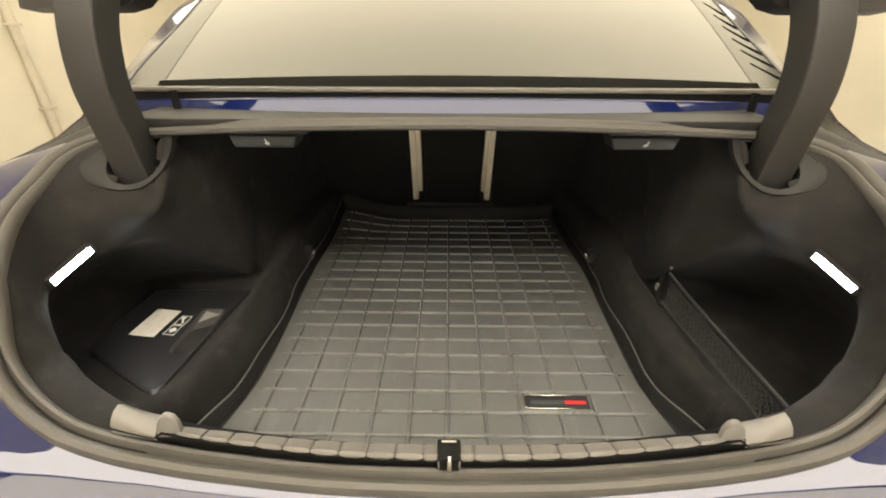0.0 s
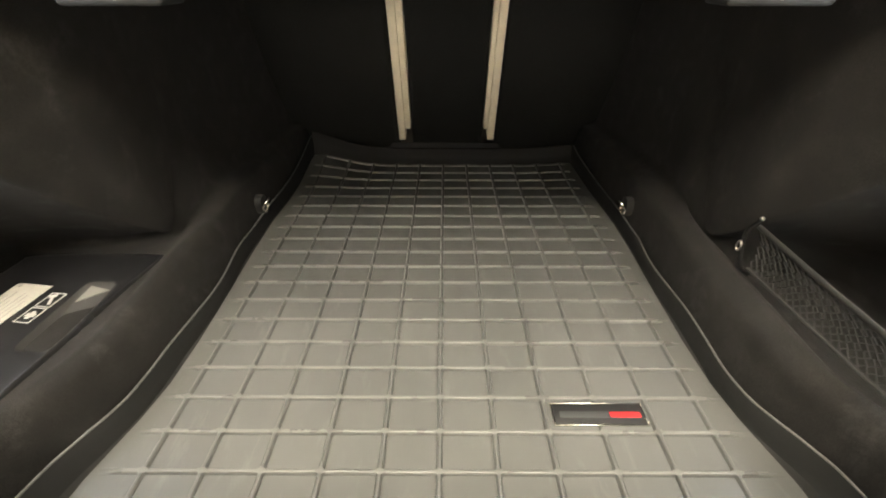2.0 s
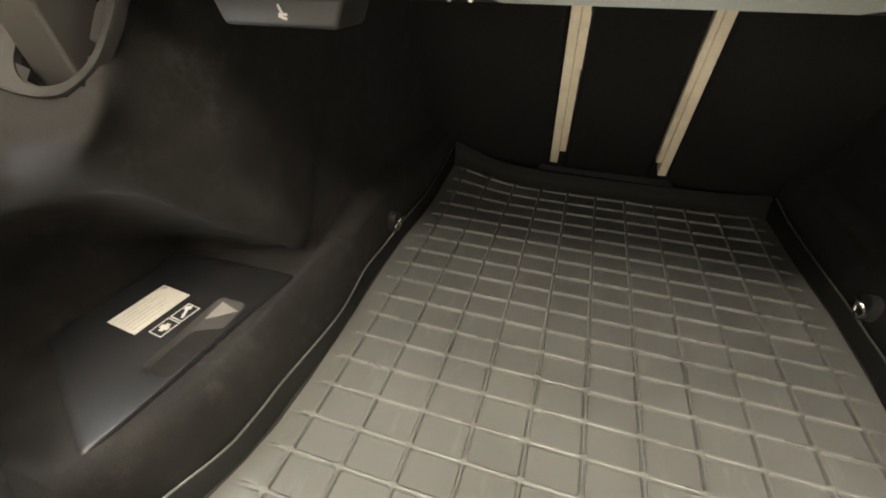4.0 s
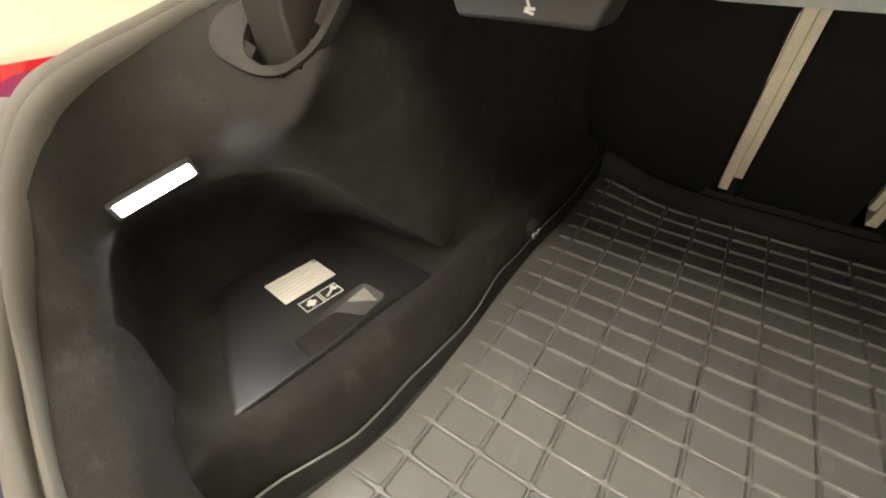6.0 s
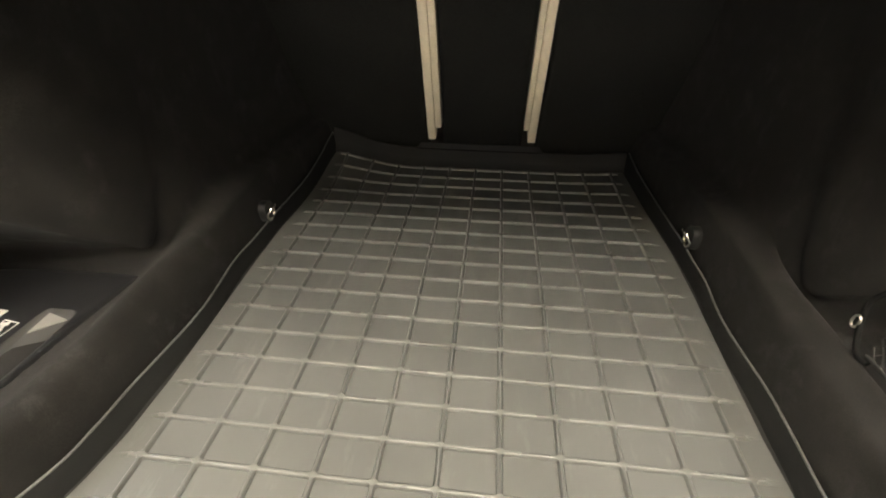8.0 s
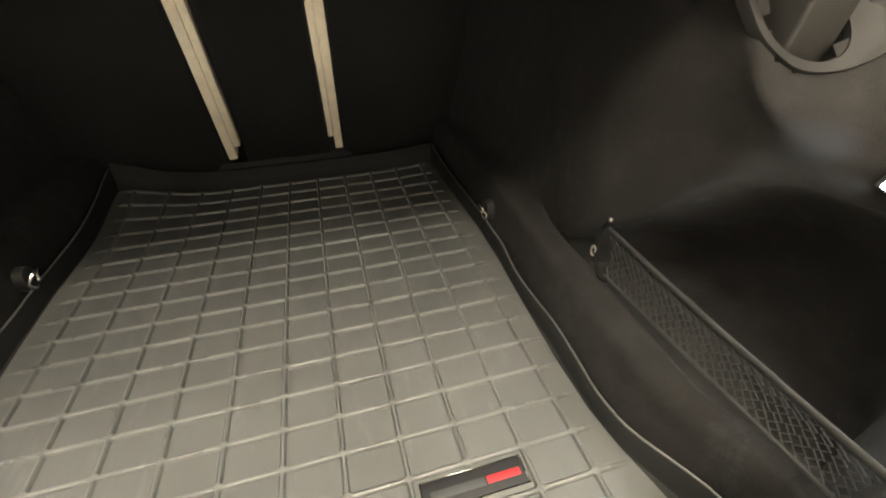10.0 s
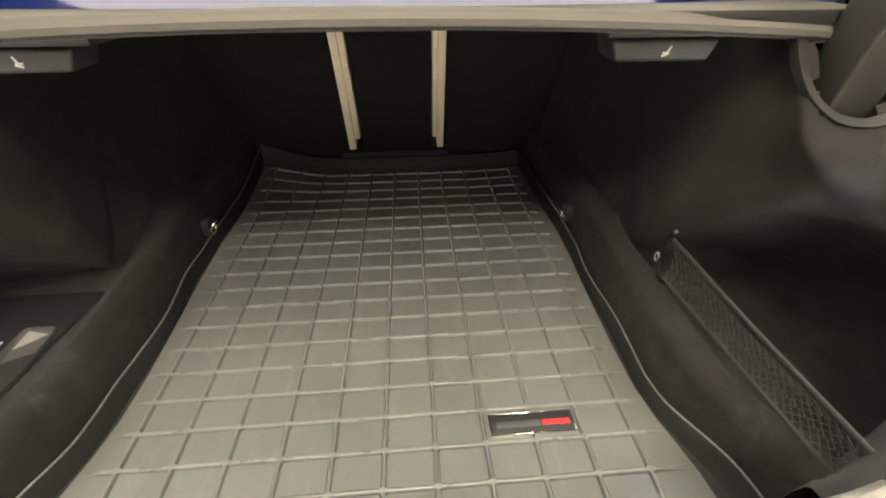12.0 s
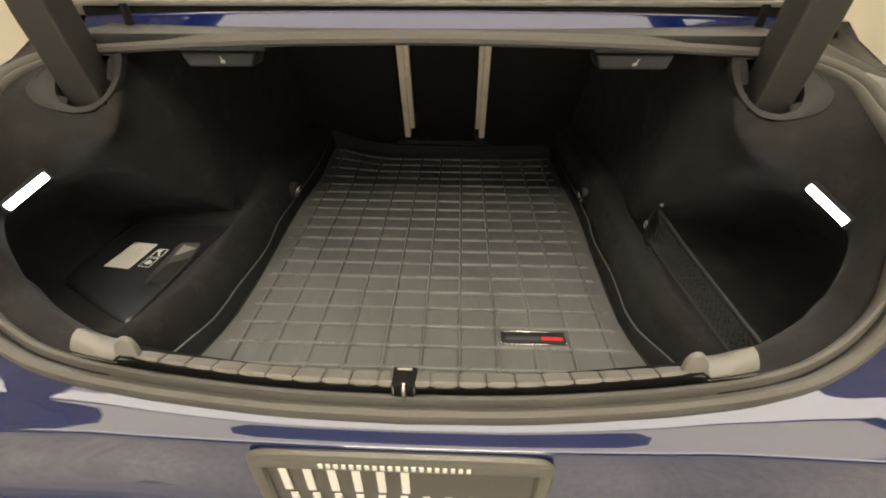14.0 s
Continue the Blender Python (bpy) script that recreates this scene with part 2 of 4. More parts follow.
slab("wall_south", (X0, Y0 - 0.2, GAP_TOP), (X1, Y0, ROOF), M_WALL, "cream painted garage wall over the fill panel's opening", "wall")
slab("wall_south_left", (X0, Y0 - 0.2, GROUND), (-GAP_X, Y0, GAP_TOP), M_WALL, "cream painted garage wall beside the fill panel's opening", "wall")
slab("wall_south_right", (GAP_X, Y0 - 0.2, GROUND), (X1, Y0, GAP_TOP), M_WALL, "cream painted garage wall beside the fill panel's opening", "wall")
slab("backdrop", (-GAP_X - 0.3, Y0 - 0.45, GROUND - 0.1), (GAP_X + 0.3, Y0 - 0.42, GAP_TOP + 0.2), M_FILL, "unseen fill panel glowing through an opening in the wall", "backdrop")


def ceiling_light(x, y, w, d, lit):
    t = thing("ceiling_light", "unseen flat white ceiling light with warm glowing diffuser", "ceiling light", "ceiling lights")
    t.location = (x, y, ROOF)
    bm = bmesh.new()
    for lo, hi in (((-w / 2 - 0.03, -d / 2 - 0.03, -0.05), (w / 2 + 0.03, -d / 2, 0)), ((-w / 2 - 0.03, d / 2, -0.05), (w / 2 + 0.03, d / 2 + 0.03, 0)),
                   ((-w / 2 - 0.03, -d / 2, -0.05), (-w / 2, d / 2, 0)), ((w / 2, -d / 2, -0.05), (w / 2 + 0.03, d / 2, 0))):
        box(bm, lo, hi)
    part("frame", bm, M_FRAME, t)
    block("diffuser", (-w / 2, -d / 2, -0.035), (w / 2, d / 2, -0.015), lit, t, "glowing warm white diffuser", 0.0)
    return t


# broad and side lights are added out of view to brighten window, paint and walls
for lx, ly, lw, ld, lit in ((0.0, -1.15, 1.2, 0.44, M_TUBE), (0.0, -0.28, 3.6, 1.2, M_PANEL), (0.0, 1.45, 3.6, 1.9, M_BROAD), (-2.3, 3.5, 1.0, 1.4, M_STRIP), (2.35, 3.5, 1.0, 1.4, M_STRIP)):
    ceiling_light(lx, ly, lw, ld, lit)

# ---------------------------------------------------------------- car
car = thing("car", "blue two-door coupe with its trunk lid raised, parked in a garage", "car")


def mirror(points):
    return [(-x, y, z) for x, y, z in points]


# course of the trunk mouth: half of it, from the middle of the sill to the hinge
MOUTH = [(0, 0.176, 0.142), (0.13, 0.179, 0.143), (0.25, 0.189, 0.145), (0.31, 0.1955, 0.148), (0.375, 0.204, 0.154), (0.435, 0.217, 0.166), (0.485, 0.237, 0.195), (0.512, 0.258, 0.235), (0.520, 0.285, 0.290),
         (0.519, 0.310, 0.335), (0.519, 0.335, 0.362), (0.526, 0.368, 0.375), (0.535, 0.414, 0.387), (0.545, 0.461, 0.399), (0.54, 0.50, 0.408), (0.52, 0.535, 0.415)]
half = spline(MOUTH, 6)
SEAL_T = np.array([p[1] for p in half[20:]])
SEAL_X = np.array([p[0] for p in half[20:]])
SEAL_Z = np.array([p[2] for p in half[20:]])


def mouth_y(x):
    return np.interp(abs(x), half[:36, 0], half[:36, 1])


def mouth_z(x):
    return np.interp(abs(x), half[:36, 0], half[:36, 2])


def mat_half(y):
    return np.interp(y, [0.29, 0.33, 0.40, 0.45, 0.52, 0.60, 0.75, 0.86, 1.05, 1.2], [0.368, 0.364, 0.348, 0.341, 0.340, 0.343, 0.350, 0.352, 0.343, 0.336])


RIDGE_Y = [0.335, 0.36, 0.40, 0.44, 0.46, 0.483, 0.535, 0.59, 0.645, 0.665, 0.69, 0.75]


def liner_section(y, floor_level):
    """Cross-section of the side trim at depth y: from the mat over the berm and the side bin up to the mouth.
    Past y = 0.44 the bin runs on under the slanting ridge of the wheel arch and closes against its foot."""
    xm = mat_half(max(y, 0.3)) + 0.012 + 0.018 * (1 - smooth(0.30, 0.42, y))
    opening = smooth(0.252, 0.315, y)
    lip_y = [0.25, 0.28, 0.30, 0.32] + RIDGE_Y
    lx = np.interp(y, lip_y, [0.395, 0.455, 0.487, 0.503, 0.506, 0.500, 0.490, 0.462, 0.444, 0.434, 0.430, 0.424, 0.418, 0.416, 0.412, 0.41])
    lz = np.interp(y, lip_y, [0.160, 0.178, 0.202, 0.248, 0.275, 0.288, 0.294, 0.300, 0.301, 0.288, 0.226, 0.162, 0.104, 0.080, 0.055, 0.05])
    lz = max(lz, floor_level + 0.012)
    fx = lx + (np.interp(y, [0.30, 0.42, 0.60], [0.600, 0.615, 0.600]) - lx) * smooth(0.262, 0.365, y)
    fz = floor_level * opening + (lz - 0.004) * (1 - opening)
    sx, sz = np.interp(y, SEAL_T, SEAL_X) - 0.010, np.interp(y, SEAL_T, SEAL_Z) - 0.002
    berm = np.interp(y, [0.25, 0.30, 0.35, 0.55, 0.62], [0.150, 0.100, 0.092, 0.100, 0.102])
    d = lz - fz
    x4 = max(xm + 0.052 + 0.5 * (0.0885 - floor_level), 0.405)
    box_ = smooth(0.395, 0.455, y)       # the hinge box swells inwards above the bin
    arch = smooth(0.475, 0.56, y)
    plate = 0.415 + 1.464 * (min(y, 0.50) - 0.490)
    crest = lz + 0.036 + max(plate - 0.013 - lz - 0.036, 0) * (1 - smooth(0.49, 0.60, y))
    ux, uz = lx + 0.35 * (sx - lx), lz + 0.35 * (sz - lz)
    vx, vz = lx + 0.70 * (sx - lx), lz + 0.70 * (sz - lz)
    ux, uz = ux * (1 - box_) + 0.402 * box_, uz * (1 - box_) + crest * box_
    vx, vz = vx * (1 - box_) + 0.448 * box_, vz * (1 - box_) + max(plate - 0.004, lz + 0.05) * box_
    vx, vz = vx * (1 - arch) + 0.399 * arch, vz * (1 - arch) + (0.5 * crest + 0.2225) * arch
    sx, sz = sx * (1 - arch) + 0.398 * arch, sz * (1 - arch) + 0.445 * arch
    binp = [(xm, -0.012), (xm + 0.003, 0.04), (xm + 0.012, berm - 0.012), (xm + 0.028 + 0.55 * (0.0885 - floor_level), berm), (x4, max(fz + 0.002, berm - 0.016 if y < 0.30 else 0)), (0.5 * (x4 + fx), fz), (max(fx - 0.02, 0.6 * x4 + 0.4 * fx), fz), (fx, fz + 0.12 * d),
            (fx - 0.004, fz + 0.50 * d), (0.5 * (fx + lx), fz + 0.80 * d), (lx + 0.016, fz + 0.90 * d), (lx + 0.002, lz - 0.003), (ux, uz), (vx, vz), (sx, sz)]
    if floor_level < 0.07:      # netted side: a flat-topped berm, then the drop into the bin
        binp[2], binp[3] = (xm + 0.006, berm - 0.014), (xm + 0.018, berm - 0.001)
        binp[4], binp[5] = (max(0.403, xm + 0.036), berm + 0.001), (0.436, fz + 0.006)
    wx = np.interp(y, [0.6, 0.68, 0.80, 0.95, 1.2], [0.400, 0.404, 0.412, 0.405, 0.382])
    wall = [(xm, -0.012), (xm + 0.003, 0.04), (xm + 0.004, 0.095), (xm + 0.013, 0.105)] + [(wx + 0.010 * math.sin(3.1 * k / 10), 0.113 + 0.332 * k / 10) for k in range(11)]
    out = []
    for k, (a, b) in enumerate(zip(binp, wall)):
        u = smooth(0.60, 0.672, y) if k > 3 else smooth(0.60, 0.72, y)
        v = smooth(0.635, 0.80, y)
        out.append((a[0] * (1 - u) + b[0] * u, y, a[1] * (1 - v) + b[1] * v))
    return spline(out, 4)


ys = np.concatenate([np.linspace(0.300, 0.80, 84), np.linspace(0.83, 1.21, 13)])
BVH = {}
for side in (-1, 1):
    level = 0.0885 if side < 0 else 0.040
    grid = np.array([liner_section(y, level) for y in ys])
    for _ in range(4):
        soft = grid.copy()
        soft[1:-1, 1:-1] = 0.5 * grid[1:-1, 1:-1] + 0.125 * (grid[:-2, 1:-1] + grid[2:, 1:-1] + grid[1:-1, :-2] + grid[1:-1, 2:])
        soft[:, :, 1] = grid[:, :, 1]
        soft[:, :9] = grid[:, :9]
        grid = soft
    # carpeted corner between the sill and the bin
    rows, lip = [], grid[0][[44, 45, 47, 48, 50, 51, 53, 54, 56]]
    edge_line = spline([(0.348, 0.246, 0.150), (0.396, 0.260, 0.159), (0.446, 0.281, 0.174), tuple(lip[0])], 8)
    for k in range(21):
        if k <= 12:
            u = k / 12
            p = half[int(round(20 + 18 * u))]
            b = edge_line[int(round(u * (len(edge_line) - 1)))]
            drop = b[2] - level + 0.002
        else:
            p = half[int(round(38 + 13 * (k - 12) / 8))]
            b = np.array(lip[k - 12])
            drop = 0.004
        a = np.array((p[0] + 0.003, p[1] - 0.001, p[2] - 0.003))
        line = [a + (b - a) * t + np.array((0, 0, 0.008 * math.sin(math.pi * t ** 1.3) * min(1, (20 - k) / 8))) for t in np.linspace(0, 1, 11)]
        line += [b + np.array((0.001, 0.004 * min(1, drop * 20), -0.06 * drop)), b + np.array((0.002, 0.008 * min(1, drop * 20), -0.22 * drop)), b + np.array((0.002, 0.012 * min(1, drop * 20), -drop)), np.array((b[0], b[1] + 0.014 + max(0.308 - b[1], 0) * smooth(0.425, 0.445, b[0]), b[2] - drop + 0.0015 - 0.03 * (1 - smooth(0.425, 0.445, b[0]))))]
        rows.append([(side * q[0], q[1], q[2]) for q in line])
    bm = sheet([[(side * p[0], p[1], p[2]) for p in row] for row in grid])
    extra = [[bm.verts.new(p) for p in row] for row in rows]
    for k, (r0, r1) in enumerate(zip(extra, extra[1:])):
        for j in range(len(r0) - 1):
            if k < 12 or j < 10:
                bm.faces.new((r0[j], r0[j + 1], r1[j + 1], r1[j]))
    bmesh.ops.delete(bm, geom=[v for v in bm.verts if not v.link_faces], context="VERTS")
    bmesh.ops.remove_doubles(bm, verts=bm.verts, dist=0.0009)
    bmesh.ops.recalc_face_normals(bm, faces=bm.faces)
    near = [v for v in bm.verts if v.co.y < 0.345 and v.co.z > 0.13 and not v.is_boundary]
    for _ in range(10):
        bmesh.ops.smooth_vert(bm, verts=near, factor=0.5, use_axis_x=True, use_axis_y=True, use_axis_z=True)
    liner_tree = BVHTree.FromBMesh(bm)
    gone = []
    for f in bm.faces:
        c = f.calc_center_median()
        u, dy, dz = side * c.x - 0.458, c.y - 0.490, c.z - 0.415
        v, w = 0.56 * dy + 0.82 * dz, -0.82 * dy + 0.56 * dz
        if -0.022 < w < 0.03 and (abs(u + 0.011) / 0.033) ** 4 + (abs(v + 0.0195) / 0.0375) ** 4 < 1:
            gone.append(f)
    bmesh.ops.delete(bm, geom=gone, context="FACES")
    liner = part("side_liner", bm, M_CARPET, car, "black needle-felt side trim with a moulded bin", angle=75)
    # the berm and the bin's floor run on under the corner
    foot = grid[0][:25]
    rows = [[(side * p[0], y, p[2] - 0.004 * k) for p in foot] for k, y in enumerate((0.301, 0.290, 0.275, 0.255, 0.234))]
    part("corner_floor", sheet(rows), M_CARPET, liner)
    BVH[side] = liner_tree

# floor under the loose liner, seat backs, shelf
block("trunk_floor", (-0.40, 0.24, -0.04), (0.40, 1.25, -0.012), M_CARPET, car, "black felt trunk floor")
LEAN_BACK = math.atan2(0.115, 0.34)


def seat_y(z):
    return 1.195 - 0.338 * (z - 0.03)


for x0, x1 in ((-0.42, -0.117), (-0.081, 0.102), (0.1345, 0.44)):
    bm = bmesh.new()
    box(bm, (x0, 0, 0), (x1, 0.05, 0.52), 0.012, 3)
    bmesh.ops.transform(bm, matrix=pose(0, seat_y(-0.02), -0.02, math.degrees(LEAN_BACK)), verts=bm.verts)
    part("seat_back", bm, M_FELT, car, "black felt back of a folding rear seat")
for s, x0, x1, x2 in ((-1, -0.115, -0.0975, -0.083), (1, 0.1325, 0.1155, 0.1035)):
    bm = bmesh.new()
    box(bm, (min(x0, x1), -0.004, 0.088), (max(x0, x1), 0.03, 0.5), 0.0015)
    box(bm, (min(x1, x2) + (0.0008 if s < 0 else 0), -0.0015, 0.120), (max(x1, x2) - (0.0008 if s > 0 else 0), 0.03, 0.5), 0.0015)
    bmesh.ops.transform(bm, matrix=pose(0, seat_y(-0.02), -0.02, math.degrees(LEAN_BACK)), verts=bm.verts)
    part("seat_edge_strip", bm, M_CREAM, car, "cream fabric edge showing between two seat backs")
block("parcel_shelf", (-0.47, 0.505, 0.436), (0.47, 1.12, 0.449), M_BLACK, car, "black underside of the parcel shelf")
bm = bmesh.new()
prof = [(-0.37, 0.425), (-0.24, 0.398), (-0.21, 0.392), (0.24, 0.392), (0.27, 0.398), (0.42, 0.425), (0.42, 0.437), (-0.37, 0.437)]
fa = [bm.verts.new((x, 0.965, z)) for x, z in prof]
fb = [bm.verts.new((x, 1.06, z + 0.0)) for x, z in prof]
bm.faces.new(fa)
bm.faces.new(fb)
for k in range(len(prof)):
    bm.faces.new((fa[k], fa[(k + 1) % len(prof)], fb[(k + 1) % len(prof)], fb[k]))
bmesh.ops.recalc_face_normals(bm, faces=bm.faces)
beam = part("cross_beam", bm, M_BEAM, car, "pale painted sheet-metal cross beam behind the seats", smooth=False)
carrier = block("beam_carrier", (-0.385, 0.972, 0.3915), (0.415, 1.05, 0.437), M_BLACK, car, "dark carrier behind the cross beam", 0.004)
for x in (-0.298, -0.263, 0.283, 0.318):
    bm = bmesh.new()
    bmesh.ops.create_cone(bm, cap_ends=True, segments=14, radius1=0.0042, radius2=0.0034, depth=0.006, matrix=pose(x, 0.969, 0.3945, 90))
    part("stud", bm, M_STEEL, carrier, "small bright stud")
for x in (-0.033, 0.058):
    bm = bmesh.new()
    bmesh.ops.create_cone(bm, cap_ends=True, segments=16, radius1=0.007, radius2=0.006, depth=0.006, matrix=pose(x, 0.962, 0.414, 90))
    part("bolt", bm, M_BLACK, beam)

# ---- seal round the mouth and the gutter across its front
loop = [tuple(p) for p in half]
path = mirror(loop[::-1])[:-1] + loop
SEALPROF = [(-0.0115, -0.010), (-0.0130, -0.002), (-0.0110, 0.0045), (-0.0078, 0.0068), (-0.0045, 0.0055), (-0.0022, 0.001), (-0.001, -0.004), (0.001, -0.004), (0.0025, 0.001), (0.006, 0.005), (0.010, 0.006), (0.015, 0.003), (0.017, -0.003), (0.016, -0.009)]


def mouth_up(t):
    k = abs(2 * t - 1)
    s = 1 if t > 0.5 else -1
    return (s * -0.35 * k ** 3, -0.45 * k ** 2, 1.0)


part("mouth_seal", sweep(path, SEALPROF, mouth_up), M_SEAL, car, "twin-lipped dark rubber trunk seal")
top = [(x, 0.481 + 0.22 * abs(x) ** 2.2, 0.446 - 0.10 * x * x) for x in np.linspace(-0.50, 0.50, 41)]
GUTTER = [(-0.009, -0.004), (-0.014, -0.001), (-0.014, 0.004), (-0.009, 0.008), (-0.004, 0.007), (-0.0015, -0.001), (0.0, -0.006), (0.0015, -0.001), (0.004, 0.0065), (0.009, 0.010), (0.015, 0.009), (0.019, 0.004), (0.014, -0.004)]
part("gutter_seal", sweep(top, [(-a, b) for a, b in GUTTER], (0, 0, 1)), M_GUTTER, car, "rubber seal along the front edge of the trunk mouth")
rows = [[(x, y + 0.20 * abs(x) ** 2.2, z - (0.04 + 0.06 * (y < 0.55)) * x * x) for x in np.linspace(-0.52, 0.52, 31)] for y, z in ((0.512, 0.4425), (0.525, 0.4430), (0.544, 0.4440), (0.5495, 0.4448), (0.5505, 0.4460), (0.5676, 0.4664), (0.5686, 0.4676), (0.574, 0.469), (0.60, 0.465), (0.615, 0.44))]
part("rear_deck_rail", solid(sheet(rows), 0.004), M_DECK, car, "glossy blue painted rail below the rear window")

# ---- rear window, its trims, roof and pillars
bm = bmesh.new()
box(bm, (-0.535, 0.612, 0.4700), (0.555, 0.628, 0.4775), 0.0025)
part("window_strip", bm, M_CAP, car, "thin grey strip below the rear window")
bm = bmesh.new()
box(bm, (-0.52, 0.616, 0.44), (0.54, 0.64, 0.470), 0.002)
part("window_cowl", bm, M_MATTE, car, "black plastic gap below the rear window")
for x in (-0.432, 0.468):
    block("cowl_post", (x - 0.005, 0.580, 0.430), (x + 0.005, 0.588, 0.4765), M_MATTE, car)


def roof_line(y):
    """Height of the rear window and roof over the car's middle."""
    return 0.488 + 0.62 * (y - 0.65) - 0.20 * (y - 0.65) ** 2


def half_width(y):
    return 0.515 - 0.10 * (y - 0.65)


rows = []
for y in np.linspace(0.652, 1.45, 22):
    rows.append([(half_width(y) * u + 0.01, y, roof_line(y) - 0.012 * u * u) for u in np.linspace(-0.985, 0.985, 21)])
part("rear_window", solid(sheet(rows), 0.004), M_GLASS, car, "dark sloping rear window glass reflecting the ceiling")
rows = [[(half_width(0.65) * u * 0.975 + 0.01, y, z - 0.010 * u * u) for u in np.linspace(-1, 1, 21)] for y, z in ((0.628, 0.468), (0.636, 0.482), (0.653, 0.4925))]
part("window_band", solid(sheet(rows), 0.003), M_MATTE, car, "black band along the foot of the rear window")
FLANK_Y = [0.62, 0.65, 0.90, 1.20]
FLANK = [[(0.088, 0.452), (0.115, 0.428), (0.17, 0.395), (0.24, 0.366), (0.31, 0.340), (0.37, 0.28)], [(0.090, 0.458), (0.12, 0.434), (0.18, 0.398), (0.245, 0.368), (0.32, 0.342), (0.38, 0.28)],
         [(0.098, 0.592), (0.118, 0.545), (0.16, 0.475), (0.22, 0.42), (0.33, 0.36), (0.38, 0.28)], [(0.098, 0.715), (0.118, 0.650), (0.17, 0.56), (0.26, 0.45), (0.35, 0.38), (0.38, 0.28)]]
for s in (-1, 1):
    rows, trim = [], []
    for y in np.linspace(0.62, 1.5, 30):
        w, z = half_width(y) + (0.01 if s > 0 else -0.01), roof_line(min(y, 1.45))
        side_ = [(w + np.interp(y, FLANK_Y, [f[k][0] for f in FLANK]), np.interp(y, FLANK_Y, [f[k][1] for f in FLANK]) + 0.25 * max(y - 1.2, 0) * (k < 3)) for k in range(6)]
        e = 0.048 - 0.018 * smooth(0.64, 0.85, y)
        trim.append([(s * a, y, b) for a, b in ((w * 0.965, z - 0.0105), (w + 0.002, z - 0.011), (w + e - 0.004, z - 0.0125))])
        rows.append([(s * a, y, b) for a, b in [(w + e - 0.0035, z - 0.0115), (w + e - 0.001, z - 0.0095), (w + e, z - 0.0115), (w + e + 0.002, z - 0.018)] + side_])
    part("window_surround", solid(sheet(trim), 0.0015), M_SURROUND, car, "dark glossy edge beside the rear window")
    part("c_pillar", solid(sheet(rows), 0.0015), M_PAINT, car, "blue painted roof pillar beside the rear window")
for y in (0.702, 0.735, 0.765, 0.800, 0.835, 0.875):      # slanting dark lines that draw a striped reflection between the glass and one pillar
    rows = []
    for k in np.linspace(0, 1, 9):
        yk = y - 0.040 * k
        e = half_width(yk) + 0.012 + (0.040 - 0.018 * smooth(0.64, 0.85, yk)) * k
        rows.append([(e, yk + d, roof_line(yk + d) - 0.0115 + up) for d, up in ((-0.002, -0.0005), (-0.001, 0.0012), (0.0016, 0.0012), (0.0026, -0.0005))])
    part("reflection_line", sheet(rows), M_MATTE, car, "narrow dark line of a reflection beside the rear window")
rows = [[((0.43 + 0.03 * smooth(1.45, 2.0, y)) * u + 0.005, y, np.interp(y, [1.452, 1.8, 2.2, 2.40], [roof_line(1.45), 0.876, 0.872, 0.852]) - 0.014 * u * u) for u in np.linspace(-1, 1, 11)] for y in np.linspace(1.452, 2.40, 14)]
part("roof", solid(sheet(rows), 0.004), M_PAINT, car, "blue painted roof panel")

# ---- the rest of the body, ahead of the trunk
SHELL_Y = [1.28, 1.5, 2.2, 2.45, 3.05, 3.2, 3.8, 4.2, 4.36]
SHELL_TOP = [0.80, 0.858, 0.872, 0.845, 0.52, 0.44, 0.36, 0.25, 0.10]
SHELL_ROOF = [0.45, 0.44, 0.44, 0.46, 0.60, 0.66, 0.64, 0.56, 0.50]
SHELL_SIDE = [0.86, 0.87, 0.88, 0.88, 0.89, 0.89, 0.88, 0.80, 0.66]
for name, lo, hi, mat_, label in (("body_shell", 4, 9, M_PAINT, "blue painted body sides, hood and nose"), ("side_glass", 2, 4, M_GLASS, "dark side window glass")):
    for s in (-1, 1):
        rows = []
        for y in np.linspace(1.30, 4.36, 60):
            top, rf, sd = np.interp(y, SHELL_Y, SHELL_TOP), np.interp(y, SHELL_Y, SHELL_ROOF), np.interp(y, SHELL_Y, SHELL_SIDE)
            belt = min(0.36, top - 0.04)
            prof = [(0.0, top), (rf * 0.9, top - 0.012), (rf + 0.03, top - 0.04), (0.35 * rf + 0.65 * sd, 0.45 * top + 0.55 * belt), (sd - 0.06, belt), (sd - 0.01, belt - 0.08), (sd, 0.08), (sd - 0.02, -0.20), (sd - 0.06, -0.37), (sd - 0.10, -0.38)]
            rows.append([(s * a, y, b) for a, b in (prof[2:5] if name == "side_glass" else prof[4:])])
        part(name, solid(sheet(rows), 0.004), mat_, car, label)
rows = []
for y in np.linspace(2.35, 4.36, 40):
    top, rf, sd = np.interp(y, SHELL_Y, SHELL_TOP), np.interp(y, SHELL_Y, SHELL_ROOF), np.interp(y, SHELL_Y, SHELL_SIDE)
    belt = min(0.36, top - 0.04)
    half_row = [(0.0, top), (rf * 0.5, top - 0.005), (rf * 0.9, top - 0.012), (rf + 0.03, top - 0.04)]
    rows.append([(-a, y, b) for a, b in half_row[::-1]] + [(a, y, b) for a, b in half_row[1:]])
cut = 17
part("windscreen", solid(sheet(rows[:cut]), 0.004), M_GLASS, car, "dark windscreen glass")
part("hood", solid(sheet(rows[cut - 1:]), 0.004), M_PAINT, car, "blue painted hood")
block("underbody", (-0.76, 0.62, -0.40), (0.76, 4.30, -0.34), M_BLACK, car, "black underbody", 0.02)
